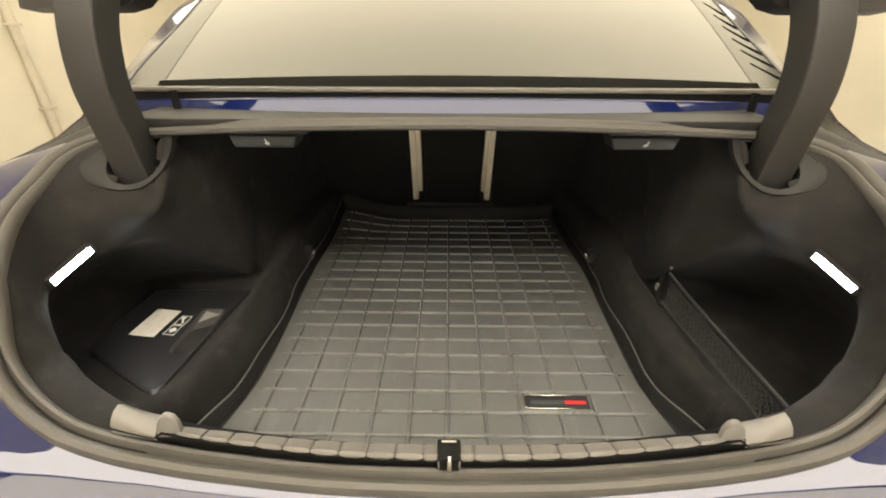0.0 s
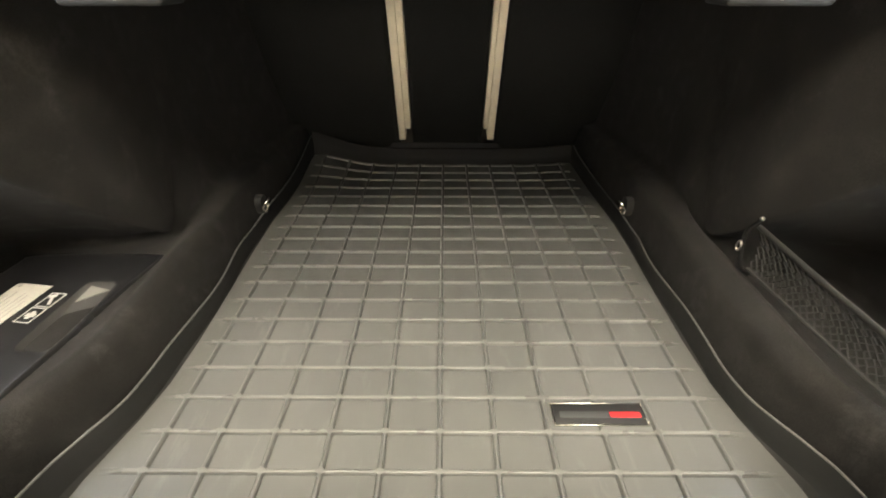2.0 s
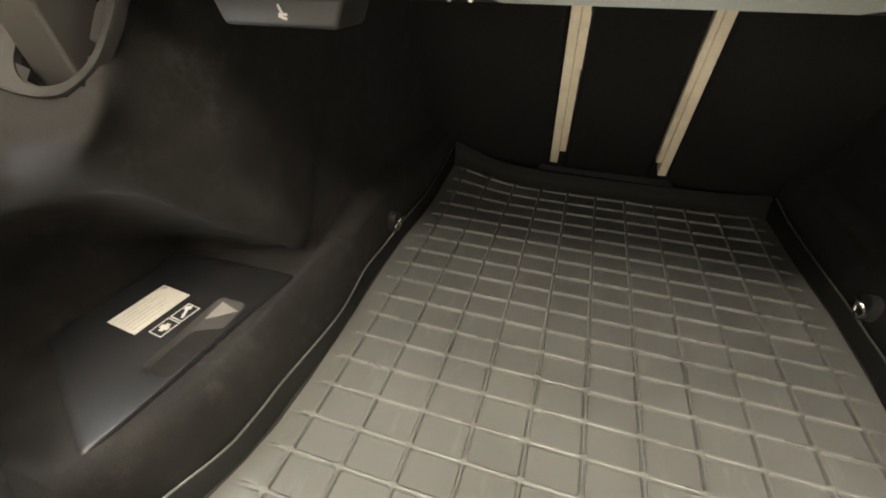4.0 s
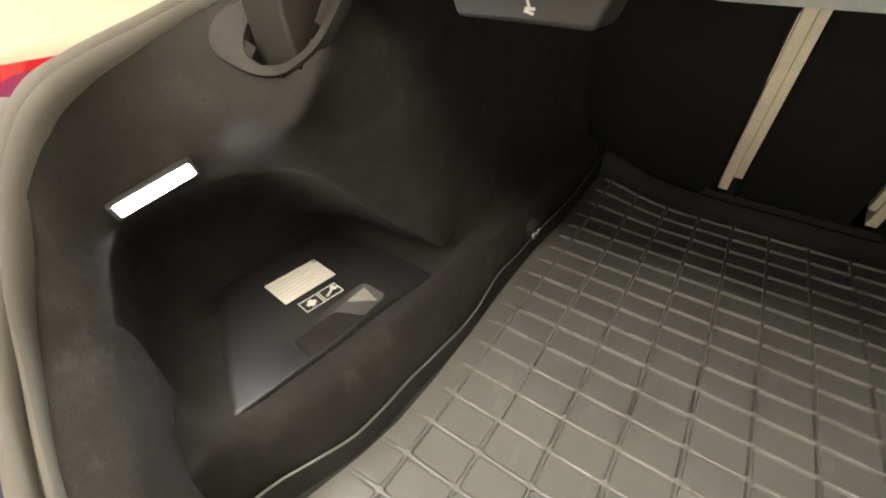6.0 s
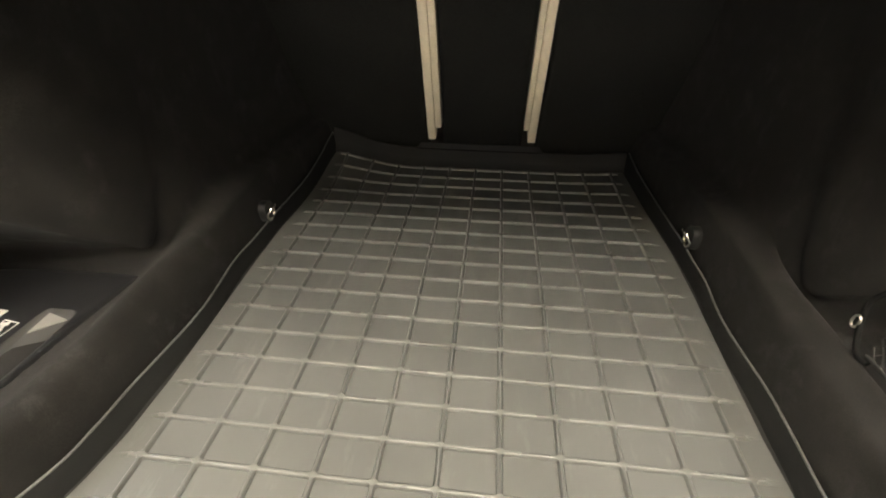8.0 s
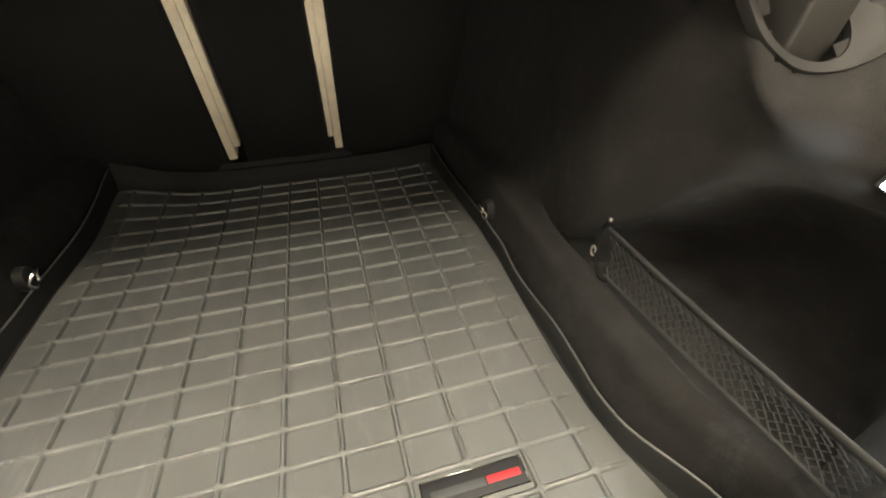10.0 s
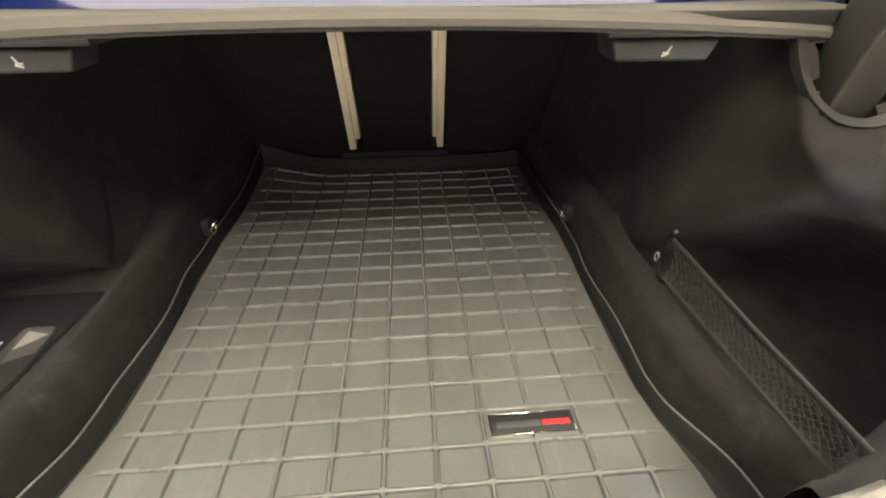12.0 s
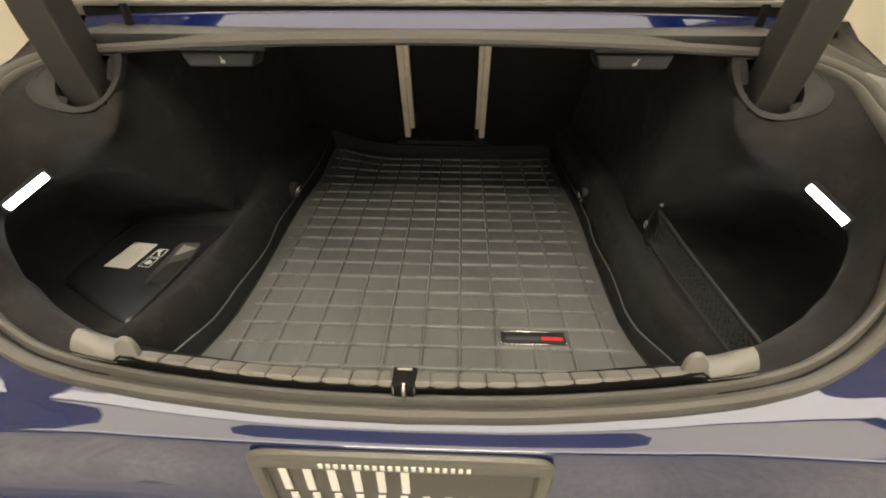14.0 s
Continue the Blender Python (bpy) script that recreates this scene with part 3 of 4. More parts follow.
for sx in (-1, 1):
    for wy in (1.02, 3.72):
        wheel = part("wheel", sweep([(sx * 0.66, wy, GROUND + 0.325), (sx * 0.68, wy, GROUND + 0.325), (sx * 0.85, wy, GROUND + 0.325), (sx * 0.87, wy, GROUND + 0.325)], ring(40, 0.312)), M_BLACK, car, "black tyre on a grey alloy rim")
        tyre = []
        for a in np.linspace(0, 2 * math.pi, 41):
            tyre.append((sx * 0.765, wy + 0.275 * math.cos(a), GROUND + 0.325 + 0.275 * math.sin(a)))
        part("tyre", sweep(tyre, ring(12, 0.10, 0.050, 3), (1, 0, 0), cap=False), M_BLACK, wheel)
        bm = bmesh.new()
        for k in range(5):
            box(bm, (sx * 0.872 - 0.008, -0.025, 0.03), (sx * 0.872 + 0.008, 0.025, 0.215), 0.006, 2, pose(0, wy, GROUND + 0.325, 72 * k))
        part("rim", bm, M_STEEL, wheel, "grey alloy rim")

# ---- quarter panels, bumper, tail lamps
for s in (-1, 1):
    rows = []
    for i in range(35, len(half)):
        p = half[i]
        k = i / (len(half) - 1)
        out = np.array((p[0] + 0.02 + 0.07 * k, p[1] - 0.02 * (1 - k), p[2] - 0.004 - 0.01 * k))
        rows.append([(s * (p[0] + 0.010), p[1] - 0.012 * (1 - k), p[2] - 0.012), (s * out[0], out[1] - 0.012, out[2] - 0.002),
                     (s * (out[0] + 0.07 * k), out[1] - 0.03 * (1 - k), out[2] - 0.02), (s * (out[0] + 0.16 * k), out[1] - 0.05 * (1 - k), out[2] - 0.07),
                     (s * (out[0] + 0.20 * k + 0.02), out[1] - 0.05 * (1 - k), out[2] - 0.16), (s * (out[0] + 0.21 * k + 0.02), out[1] - 0.03, -0.30)])
    for y in np.linspace(0.58, 1.3, 8):
        q = 0.53 + 0.07 + 0.02
        rows.append([(s * 0.545, y, 0.40), (s * q, y, 0.398), (s * (q + 0.07), y, 0.378), (s * (q + 0.16), y, 0.328), (s * (q + 0.22), y, 0.238), (s * (q + 0.23), y, -0.30)])
    part("quarter_panel", solid(sheet(rows), 0.004), M_PAINT, car, "blue painted rear quarter panel")
rows = []
for i in list(range(-37, 0)) + list(range(0, 38)):
    p, sgn = half[abs(i)], (1 if i >= 0 else -1)
    inner = np.array((p[0] * 1.01, p[1] - 0.0125, p[2] - 0.0108 + 0.002 * (1 - smooth(0.22, 0.36, p[0]))))
    k = smooth(0.30, 0.50, p[0])
    outer = np.array((p[0] * (1 + 0.20 * k), 0.1385 + 0.04 * p[0] ** 2 - 0.016 * k, 0.129 + 0.62 * max(p[2] - 0.1425, 0)))
    line = []
    for u, fall in ((0.0, 0.0), (0.10, 0.34), (0.20, 0.64), (0.29, 0.86), (0.36, 0.97), (0.43, 1.0), (0.6, 1.0), (0.8, 1.0), (1.0, 1.0)):
        q = inner * (1 - u) + outer * u
        q[2] = inner[2] * (1 - fall) + outer[2] * fall
        line.append(q)
    for dy, dz in ((-0.0012, -0.0003), (-0.0023, -0.0010), (-0.0030, -0.0020), (-0.0034, -0.0036), (-0.0036, -0.009), (-0.005, -0.05), (-0.004, -0.10), (-0.010, -0.13), (-0.05, -0.17), (-0.07, -0.22), (-0.07, -0.34), (-0.03, -0.56)):
        line.append(outer + np.array((0, dy, dz)))
    rows.append([(sgn * q[0], q[1], q[2]) for q in line])
part("bumper", solid(sheet(rows), 0.004), M_PAINT, car, "glossy blue rear bumper below the trunk mouth")
for s in (-1, 1):
    rows = []
    for t in np.linspace(0, 1, 10):
        x, y = 0.600 + 0.16 * t, 0.330 + 0.17 * t ** 1.4
        rows.append([(s * (x - 0.02), y + 0.06, 0.372), (s * x, y, 0.366), (s * (x + 0.008), y - 0.014, 0.345), (s * (x + 0.012), y - 0.022, 0.30), (s * (x + 0.010), y - 0.020, 0.26)])
    part("tail_lamp", solid(sheet(rows), 0.02), M_TAIL, car, "red plastic tail lamp lens")

# ---- number plate in its frame
plate = part("plate_frame", sweep([(x, 0, z) for x, z in ring(64, 0.150, 0.078, 18)] + [(0.150, 0, 0)], ring(8, 0.009, 0.005), (0, 1, 0), cap=False), M_PLATE, car, "grey plastic plate frame below the trunk sill")
plate.matrix_basis = pose(-0.002, 0.1285, 0.0405, -2)
block("plate_face", (-0.147, 0.001, -0.074), (0.150, 0.006, 0.074), M_PLATEFACE, plate, "plain grey plate with white print", 0.001)
block("frame_band", (-0.150, -0.0055, 0.061), (0.150, 0.004, 0.079), M_PLATE, plate, bevel=0.002)
for k in range(20):
    block("print_bar", (-0.081 + 0.0079 * k, -0.0065, 0.0665), (-0.0768 + 0.0079 * k, -0.0045, 0.0735), M_WHITE, plate, bevel=0.0)
for x0, w, z0, z1 in [(-0.128 + 0.0258 * k, 0.0085, 0.012, 0.054) for k in range(6)] + [(-0.124 + 0.0245 * k, 0.0080, -0.036, 0.004) for k in range(9)]:
    block("print_bar", (x0, -0.001, z0), (x0 + w, 0.0008, z1), M_WHITE, plate, bevel=0.0)

# ---- sill trim with its blocks, stops and the lock striker
def sill_y(x):
    return mouth_y(x) + 0.010


def sill_z(x):
    return mouth_z(x) + 0.022 + 0.055 * x * x


rows = []
for x in np.linspace(-0.375, 0.375, 61):
    y0, z0 = sill_y(x), sill_z(x) - 0.012 * smooth(0.312, 0.324, abs(x))
    rows.append([(x, y0 + 0.006, z0 - 0.028), (x, y0 + 0.001, z0 - 0.012), (x, y0 - 0.0048, z0 + 0.0016), (x, y0 + 0.002, z0 + 0.0005), (x, y0 + 0.018, z0 - 0.005), (x, y0 + 0.022, z0 - 0.010), (x, y0 + 0.040, z0 - 0.06), (x, 0.272, 0.02), (x, 0.276, -0.012)])
sill = part("sill_trim", solid(sheet(rows), 0.003), M_MATTE, car, "dark moulded inner face of the trunk sill")


def tilt_of(x):
    return math.degrees(math.atan2(mouth_y(x + 0.01) - mouth_y(x - 0.01), 0.02))


rows = []
for u in (-1, -0.93, -0.8, -0.4, 0.4, 0.8, 0.93, 1):
    w = 0.0146 * u
    e = 0.0022 * abs(u) ** 5
    rows.append([(w, -0.0046 + 0.6 * e, -0.0002), (w, -0.0044 + 0.6 * e, 0.0018 - e), (w, -0.0024 + 0.3 * e, 0.0056 - e), (w, -0.0008, 0.0068 - e), (w, 0.0010, 0.0050 - e), (w, 0.008, 0.0030 - e), (w, 0.0155, 0.0004 - e), (w, 0.019, -0.006)])
bm = sheet(rows)
vs = list(bm.verts)
bm.faces.new(vs[:8])
bm.faces.new(vs[-8:])
bmesh.ops.recalc_face_normals(bm, faces=bm.faces)
pad = part("sill_block", bm, M_SILL, sill)
share_at = []
for k in range(10):
    x, wide = (0.0190, 0.55) if k == 0 else (0.0420 + 0.0301 * (k - 1), 1.0)
    share_at += [(x, wide), (-x, wide)]
for k, (x, wide) in enumerate(share_at):
    low = 0.98 - 4.0 * x * x
    m = pose(x, sill_y(x), sill_z(x), 0, 0, tilt_of(x)) @ Matrix.Diagonal((wide, low, low, 1))
    if k:
        share(pad, m, sill)
    else:
        pad.matrix_basis = m
for s in (-1, 1):
    tab = [(-0.0175, -0.005), (-0.0175, 0.004), (-0.0155, 0.0125), (-0.010, 0.0185), (-0.003, 0.0208), (0.005, 0.0200), (0.0115, 0.016), (0.016, 0.009), (0.0178, 0.000), (0.0178, -0.005)]
    rows = []
    for dy, k in ((0.0060, 0.0), (0.0060, 0.94), (0.0052, 1.0), (0.001, 1.0), (-0.0005, 0.97), (-0.001, 0.90), (-0.001, 0.0)):
        rows.append([(s * (0.3050 + 0.74 * a * k), sill_y(0.305) - 0.002 + dy + 0.15 * (b + 0.01) * k, sill_z(0.305) + (1.08 * b + 0.003) * k - 0.003) for a, b in tab])
    bm = sheet(rows, closed=True)
    bmesh.ops.recalc_face_normals(bm, faces=bm.faces)
    part("sill_stop", bm, M_SILL, sill, "rounded pale plastic stop on the sill")
    rows = []
    for x in np.linspace(0.322, 0.374, 11):
        g = 0.55 + 0.45 * smooth(0.335, 0.372, x)
        rows.append([(s * x, sill_y(x) + y, sill_z(x) - 0.009 + 0.85 * z * g) for y, z in ((-0.004, -0.010), (-0.003, 0.002), (0.001, 0.009), (0.008, 0.015), (0.016, 0.016), (0.021, 0.010), (0.023, -0.004))])
    part("sill_end_cap", solid(sheet(rows), 0.003), M_CAP, sill, "shiny pale end cap of the sill trim")
sy, sz = sill_y(0), sill_z(0)
pocket = block("striker_pocket", (-0.0125, sy - 0.0060, sz - 0.013), (0.0125, sy + 0.019, sz + 0.0055), M_MATTE, sill, "black pocket round the striker", 0.0015)
part("lock_striker", sweep(spline([(0.0005, sy - 0.0072, sz - 0.013), (0.0005, sy - 0.0078, sz - 0.004), (0.0005, sy - 0.0066, sz + 0.0015), (0.0005, sy - 0.0020, sz + 0.0050)], 5), ring(10, 0.0022)), M_STEEL, pocket, "polished steel lock striker")
for x in (-0.0108, 0.0112):
    part("pocket_edge", sweep([(x, sy - 0.0064, sz - 0.013), (x, sy - 0.0064, sz - 0.004), (x, sy - 0.0052, sz + 0.0035)], ring(8, 0.0009)), M_CAP, pocket, "pale edge of the striker pocket")
block("pocket_lip", (-0.0080, sy + 0.013, sz + 0.006), (0.0080, sy + 0.0155, sz + 0.0085), M_STEEL, pocket, "bright metal lip of the striker pocket", 0.001)

# ---- hinge arms with their escutcheons
ARMPROF = []
for cx, cy, a0 in ((0.0195, 0.019, 0), (-0.0195, 0.019, 90), (-0.0195, -0.019, 180), (0.0195, -0.019, 270)):
    ARMPROF += [(cx + 0.004 * math.cos(math.radians(a0 + d)), cy + 0.004 * math.sin(math.radians(a0 + d))) for d in (0, 22, 45, 68, 90)]
ARM = [(0.475, 0.354), (0.469, 0.378), (0.460, 0.440), (0.453, 0.497), (0.462, 0.550), (0.480, 0.592), (0.510, 0.635), (0.545, 0.67)]
for s in (-1, 1):
    pts = [(s * 0.454, y + 0.0215, z) for y, z in spline(ARM, 6)]
    bm = sweep(pts, ARMPROF, (0, -1, 0.001))
    arm = part("hinge_arm", bm, M_ARM, car, "thick curved dark plastic hinge arm", angle=18)
    def on_collar(u, v, w=0.0):
        return Vector((s * (0.458 + u), 0.490 + 0.56 * v - 0.82 * w, 0.415 + 0.82 * v + 0.56 * w))

    axis = Vector((0, -0.82, 0.56)).normalized()

    def hug(u, v, base, lift, low=0.0):
        """Height of the collar over its plane: never under the carpet round it, and down to it at its edge."""
        hit = BVH[s].ray_cast(on_collar(u, v, 0.07), -axis, 0.14)[3]
        return max(base - low, 0.07 - hit + lift) if hit else base

    outer = rounded([(-0.060, 0.020), (-0.062, -0.005), (-0.051, -0.034), (-0.028, -0.060), (0.0, -0.068), (0.030, -0.064), (0.047, -0.053), (0.058, -0.032), (0.046, -0.004), (0.0, 0.028)])
    inner = rounded([(-0.048, 0.014), (-0.049, -0.008), (-0.042, -0.034), (-0.024, -0.052), (0.0, -0.059), (0.016, -0.054), (0.025, -0.040), (0.027, -0.022), (0.024, 0.0), (-0.004, 0.022)])
    rows = []
    for k, base, lift in ((0.0, -0.008, -0.004), (0.0, -0.001, 0.0010), (0.05, 0.0010, 0.0026), (0.14, 0.0010, 0.0026), (0.20, -0.0010, 0.0012), (0.6, -0.002, 0.0010), (1.0, -0.003, 0.0010), (1.0, -0.009, -0.004)):
        ringp = [(a[0] * (1 - k) + c[0] * k, a[1] * (1 - k) + c[1] * k) for a, c in zip(outer, inner)]
        high = np.array([hug(u, v, base, lift, 0.022 * max(0, 1 - 4 * k)) for u, v in ringp])
        for _ in range(3):
            high = 0.5 * high + 0.25 * (np.roll(high, 1) + np.roll(high, -1))
        rows.append([on_collar(u, v, w) for (u, v), w in zip(ringp, high)])
    part("escutcheon", sheet(rows, closed=True), M_ESCUTCHEON, arm, "grey plastic collar round the hinge arm")
    rows = [[on_collar(u * k, v * k - 0.012 * (1 - k), hug(u, v, 0.0, 0.0) * top - deep) for u, v in inner] for k, top, deep in ((1.0, 1, 0.004), (1.0, 0.5, 0.020), (0.98, 0, 0.036), (0.5, 0, 0.038), (0.05, 0, 0.038))]
    part("collar_opening", sheet(rows, closed=True), M_MATTE, arm)

# ---- raised trunk lid
rows = []
for t in np.linspace(0, 1, 16):
    y, z = 0.548 + 0.10 * t - 0.10 * t * t, 0.580 + 0.52 * t
    rows.append([(u * (0.60 - 0.02 * t), y + 0.05 * u * u, z + 0.09 * (1 - t) * (1 - smooth(0.50, 0.74, abs(u)))) for u in np.linspace(-1, 1, 41)])
part("trunk_lid", solid(sheet(rows), 0.03), M_TRIM, car, "raised trunk lid with dark lined underside")

# ---- trunk lamps, seat releases, lashing eyes
for s in (-1, 1):
    a, b = Vector((s * 0.503, 0.338, 0.278)), Vector((s * 0.488, 0.397, 0.297))
    mid, d = (a + b) / 2, (b - a).normalized()
    LOW = {-1: 0.0000, 1: 0.0065}
    nrm = Vector((-s * 0.96, -0.1, 0.12)).normalized()
    nrm = (nrm - d * nrm.dot(d)).normalized()
    m = Matrix((d, nrm.cross(d), nrm)).transposed().to_4x4()
    m.translation = mid - nrm * 0.002
    bm = bmesh.new()
    for lo, hi in (((-0.0335, -0.0080, -0.02), (0.0335, -0.0057, LOW[s])), ((-0.0335, 0.0057, -0.02), (0.0335, 0.0080, LOW[-s])), ((-0.0335, -0.0057, -0.02), (-0.0301, 0.0057, 0.0065)), ((0.0301, -0.0057, -0.02), (0.0335, 0.0057, 0.0065))):
        box(bm, lo, hi, 0.0006, 1, m)
    lamp = part("trunk_lamp", bm, M_TRIM, car, "small oblong trunk lamp, lit")
    bm = bmesh.new()
    box(bm, (-0.0300, -0.0056, -0.006), (0.0300, 0.0056, 0.0022), 0.001, 1, m)
    part("lens", bm, M_LED, lamp, "glowing cool white lens")

for s in (-1, 1):
    h = pose(s * 0.272 + 0.008, 0.507, 0.4365)
    bm = bmesh.new()
    box(bm, (-0.056, -0.006, -0.008), (0.060, 0.05, 0.0), 0.002, 2, h)
    rel = part("seat_release", bm, M_BLACK, car, "dark plastic seat release under the shelf")
    bm = bmesh.new()
    box(bm, (-0.054, -0.009, -0.027), (0.046, 0.03, -0.0085), 0.0035, 3)
    for v in bm.verts:
        v.co.x = -0.005 + (v.co.x + 0.005) * (1 + 8 * (v.co.z + 0.0085))
    bmesh.ops.transform(bm, matrix=h, verts=bm.verts)
    paddle = part("paddle", bm, M_BLACK, rel)
    bm = bmesh.new()
    q = h @ pose(s * -0.002, -0.0095, -0.018) @ Matrix.Scale(0.5, 4)
    box(bm, (-0.007, -0.0006, -0.004), (0.005, 0.0006, -0.001), 0, 1, q)
    box(bm, (-0.0015, -0.0006, -0.006), (0.0015, 0.0006, 0.006), 0, 1, q @ pose(0.004 * s, 0, 0.003, 0, 25 * s))
    box(bm, (-0.006, -0.0006, -0.0015), (0.006, 0.0006, 0.0015), 0, 1, q @ pose(-0.002, 0, -0.006, 0, -15 * s))
    part("seat_symbol", bm, M_INK, paddle, "small white seat symbol")

for s, y, z in ((-1, 0.845, 0.047), (1, 0.830, 0.052)):
    cx = s * (mat_half(y) + 0.0075)
    bm = sweep([(cx + s * 0.010, y, z), (cx - s * 0.004, y, z), (cx - s * 0.006, y, z)], ring(24, 0.015, 0.019, 2.4))
    eye = part("lashing_eye", bm, M_BLACK, car, "black lashing point with a chrome ring")
    circle = [(cx - s * (0.006 + 0.010 * max(0, math.sin(a))), y + 0.012 * math.cos(a), z + 0.014 * math.sin(a) - 0.002) for a in np.linspace(0, 2 * math.pi, 25)]
    part("ring", sweep(circle, ring(8, 0.0024), (s, 0.01, 0.02), cap=False), M_CHROME, eye, "polished steel ring")

# ---------------------------------------------------------------- loose things in the trunk
# cargo liner: moulded sheet with raised ribs and an upturned rim
PITCH_X, PITCH_Y, ROW0 = 0.0615, 0.0452, 0.5187
cargo = thing("cargo_liner", "grey-black moulded rubber cargo liner with raised grid ribs", "cargo liner")
rib_x = [PITCH_X * k for k in range(-5, 6)]
rib_y = [ROW0 + PITCH_Y * k for k in range(-4, 15)]
OFF = (-0.0085, -0.0055, -0.0037, -0.0033, -0.0029, -0.0026, -0.0021, -0.0014, -0.0005, 0.0005, 0.0014, 0.0021, 0.0026, 0.0029, 0.0033, 0.0037, 0.0055, 0.0085)
RIB_H = 0.0040


def rib_height(d):
    """A rib with a fine groove moulded along each foot."""
    return np.interp(d, [0.0005, 0.0014, 0.0021, 0.0026, 0.0029, 0.0033, 0.0037], [1.0, 0.86, 0.50, 0.0, -0.20, -0.20, 0.0])


gx = sorted(set([x + o for x in rib_x for o in OFF] + [x + PITCH_X / 2 for x in rib_x[:-1]] + [-0.322, 0.322, -0.331, 0.331]))
gy = sorted(set([y + o for y in rib_y for o in OFF] + [y + PITCH_Y / 2 for y in rib_y[:-1]] + [0.286, 0.300, 0.306, 0.312, 1.163]))
gx, gy = np.array(gx), np.array(gy)
dx = np.min(np.abs(gx[:, None] - np.array(rib_x)[None]), axis=1)
dy = np.min(np.abs(gy[:, None] - np.array(rib_y)[None]), axis=1)
BADGE = (0.1325, 0.2385, 0.3930, 0.4200)


def curl(x, y):
    """The corners against the seats lift off the floor."""
    return (0.030 * smooth(0.10, 0.34, -x) ** 2 + 0.006 * smooth(0.15, 0.34, x) ** 2) * smooth(0.90, 1.17, y) ** 2


rows = []
for j, y in enumerate(gy):
    w = mat_half(y)
    row = [(-w, y, curl(-w, y))]
    for i, x in enumerate(gx):
        a = rib_height(dx[i]) * smooth(0.304, 0.312, y) * (1 - smooth(1.150, 1.158, y))
        b = rib_height(dy[j]) * (1 - smooth(0.324, 0.331, abs(x)))
        near = math.hypot(max(0.0060 - dx[i], 0), max(0.0060 - dy[j], 0))      # fillets where two ribs meet
        fillet = np.clip((near - 0.0036) / 0.0010, 0, 1) if (dx[i] < 0.0060 and dy[j] < 0.0060 and abs(x) < 0.315 and y > 0.33) else 0.0
        h = max(a, b, fillet) if max(a, b, fillet) > 0 else min(a, b)
        if BADGE[0] - 0.004 < x < BADGE[1] + 0.004 and BADGE[2] - 0.004 < y < BADGE[3] + 0.004:
            h = 0.0
        row.append((x * (1 if abs(x) < 0.31 else 1 + (w / 0.345 - 1) * (abs(x) - 0.31) / 0.03), y, h * RIB_H + curl(x, y)))
    row.append((w, y, curl(w, y)))
    rows.append(row)
ribbed = part("ribbed_floor", sheet(rows), M_LINER, cargo, "ribbed rubber floor of the liner", angle=50)
ribbed.data.materials.append(M_RIB)      # light caught by the crests across the liner, put into a paler, smoother rubber
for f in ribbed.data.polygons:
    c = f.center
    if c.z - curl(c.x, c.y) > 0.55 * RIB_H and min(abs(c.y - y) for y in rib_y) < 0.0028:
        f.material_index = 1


def rim_height(y):
    return np.interp(y, [0.30, 0.36, 0.50, 0.80, 0.90, 1.10, 1.17], [0.032, 0.035, 0.032, 0.031, 0.032, 0.036, 0.045])


def wave(y, s):
    return 0.0045 * math.sin(y * 24 + (1.2 if s > 0 else 2.6)) * (1 - smooth(0.7, 0.8, y))


for s in (-1, 1):
    rows = []
    for y in np.linspace(0.286, 1.170, 62):
        w, h = mat_half(y), rim_height(y)
        o = wave(y, s) + 0.016 * (1 - smooth(0.30, 0.42, y))
        g = w + o
        h += curl(s * w, y)
        rows.append([(s * w, y, 0.0), (s * (w + 0.002 + 0.6 * o), y, 0.001), (s * (g + 0.003), y, 0.35 * h), (s * (g + 0.004), y, h - 0.002), (s * (g + 0.0055), y, h), (s * (g + 0.0075), y, h - 0.001), (s * (g + 0.0085), y, 0.4 * h)])
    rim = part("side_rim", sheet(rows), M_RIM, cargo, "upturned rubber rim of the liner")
    # bright line on the rim's edge, drawn by a paler rubber
    part("rim_lip", sweep([((r[4][0] + r[3][0]) / 2, r[4][1], r[4][2]) for r in rows], ring(8, 0.0014, 0.0012), (0, 0, 1)), M_LINER, rim, "thin lip of the rim, pale as where it catches light")
rows = []
for x in np.linspace(-0.340, 0.340, 86):
    h = np.interp(x, [-0.340, -0.329, -0.245, -0.19, -0.126, 0.0, 0.13, 0.25, 0.30, 0.322, 0.34], [0.086, 0.083, 0.054, 0.045, 0.040, 0.039, 0.039, 0.042, 0.046, 0.050, 0.048])
    tab = smooth(0.152, 0.138, abs(x - 0.005))
    low = curl(x, 1.16)
    rows.append([(x, 1.160, low), (x, 1.165, low + 0.004), (x, 1.170, low + 0.45 * (h - low)), (x, 1.1735, h - 0.003), (x, 1.1755, h - 0.0004), (x, 1.178, h), (x, 1.180, h - 0.0006 + 0.002 * tab),
                 (x, 1.1815, h - 0.004 + 0.017 * tab), (x, 1.183, h - 0.008 + 0.022 * tab), (x, 1.185, h - 0.012 + 0.020 * tab)])
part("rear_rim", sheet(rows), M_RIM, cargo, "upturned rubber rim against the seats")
rows = [[(x, y, z) for y, z in ((0.286, 0.0), (0.283, 0.004), (0.281, 0.018), (0.279, 0.020), (0.277, 0.016))] for x in np.linspace(-0.37, 0.37, 40)]
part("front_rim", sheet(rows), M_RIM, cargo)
badge = block("badge", (BADGE[0], BADGE[2], 0.0), (BADGE[1], BADGE[3], 0.0030), M_BLACK, cargo, "black badge with silver edge and red bar", 0.001)
bm = bmesh.new()
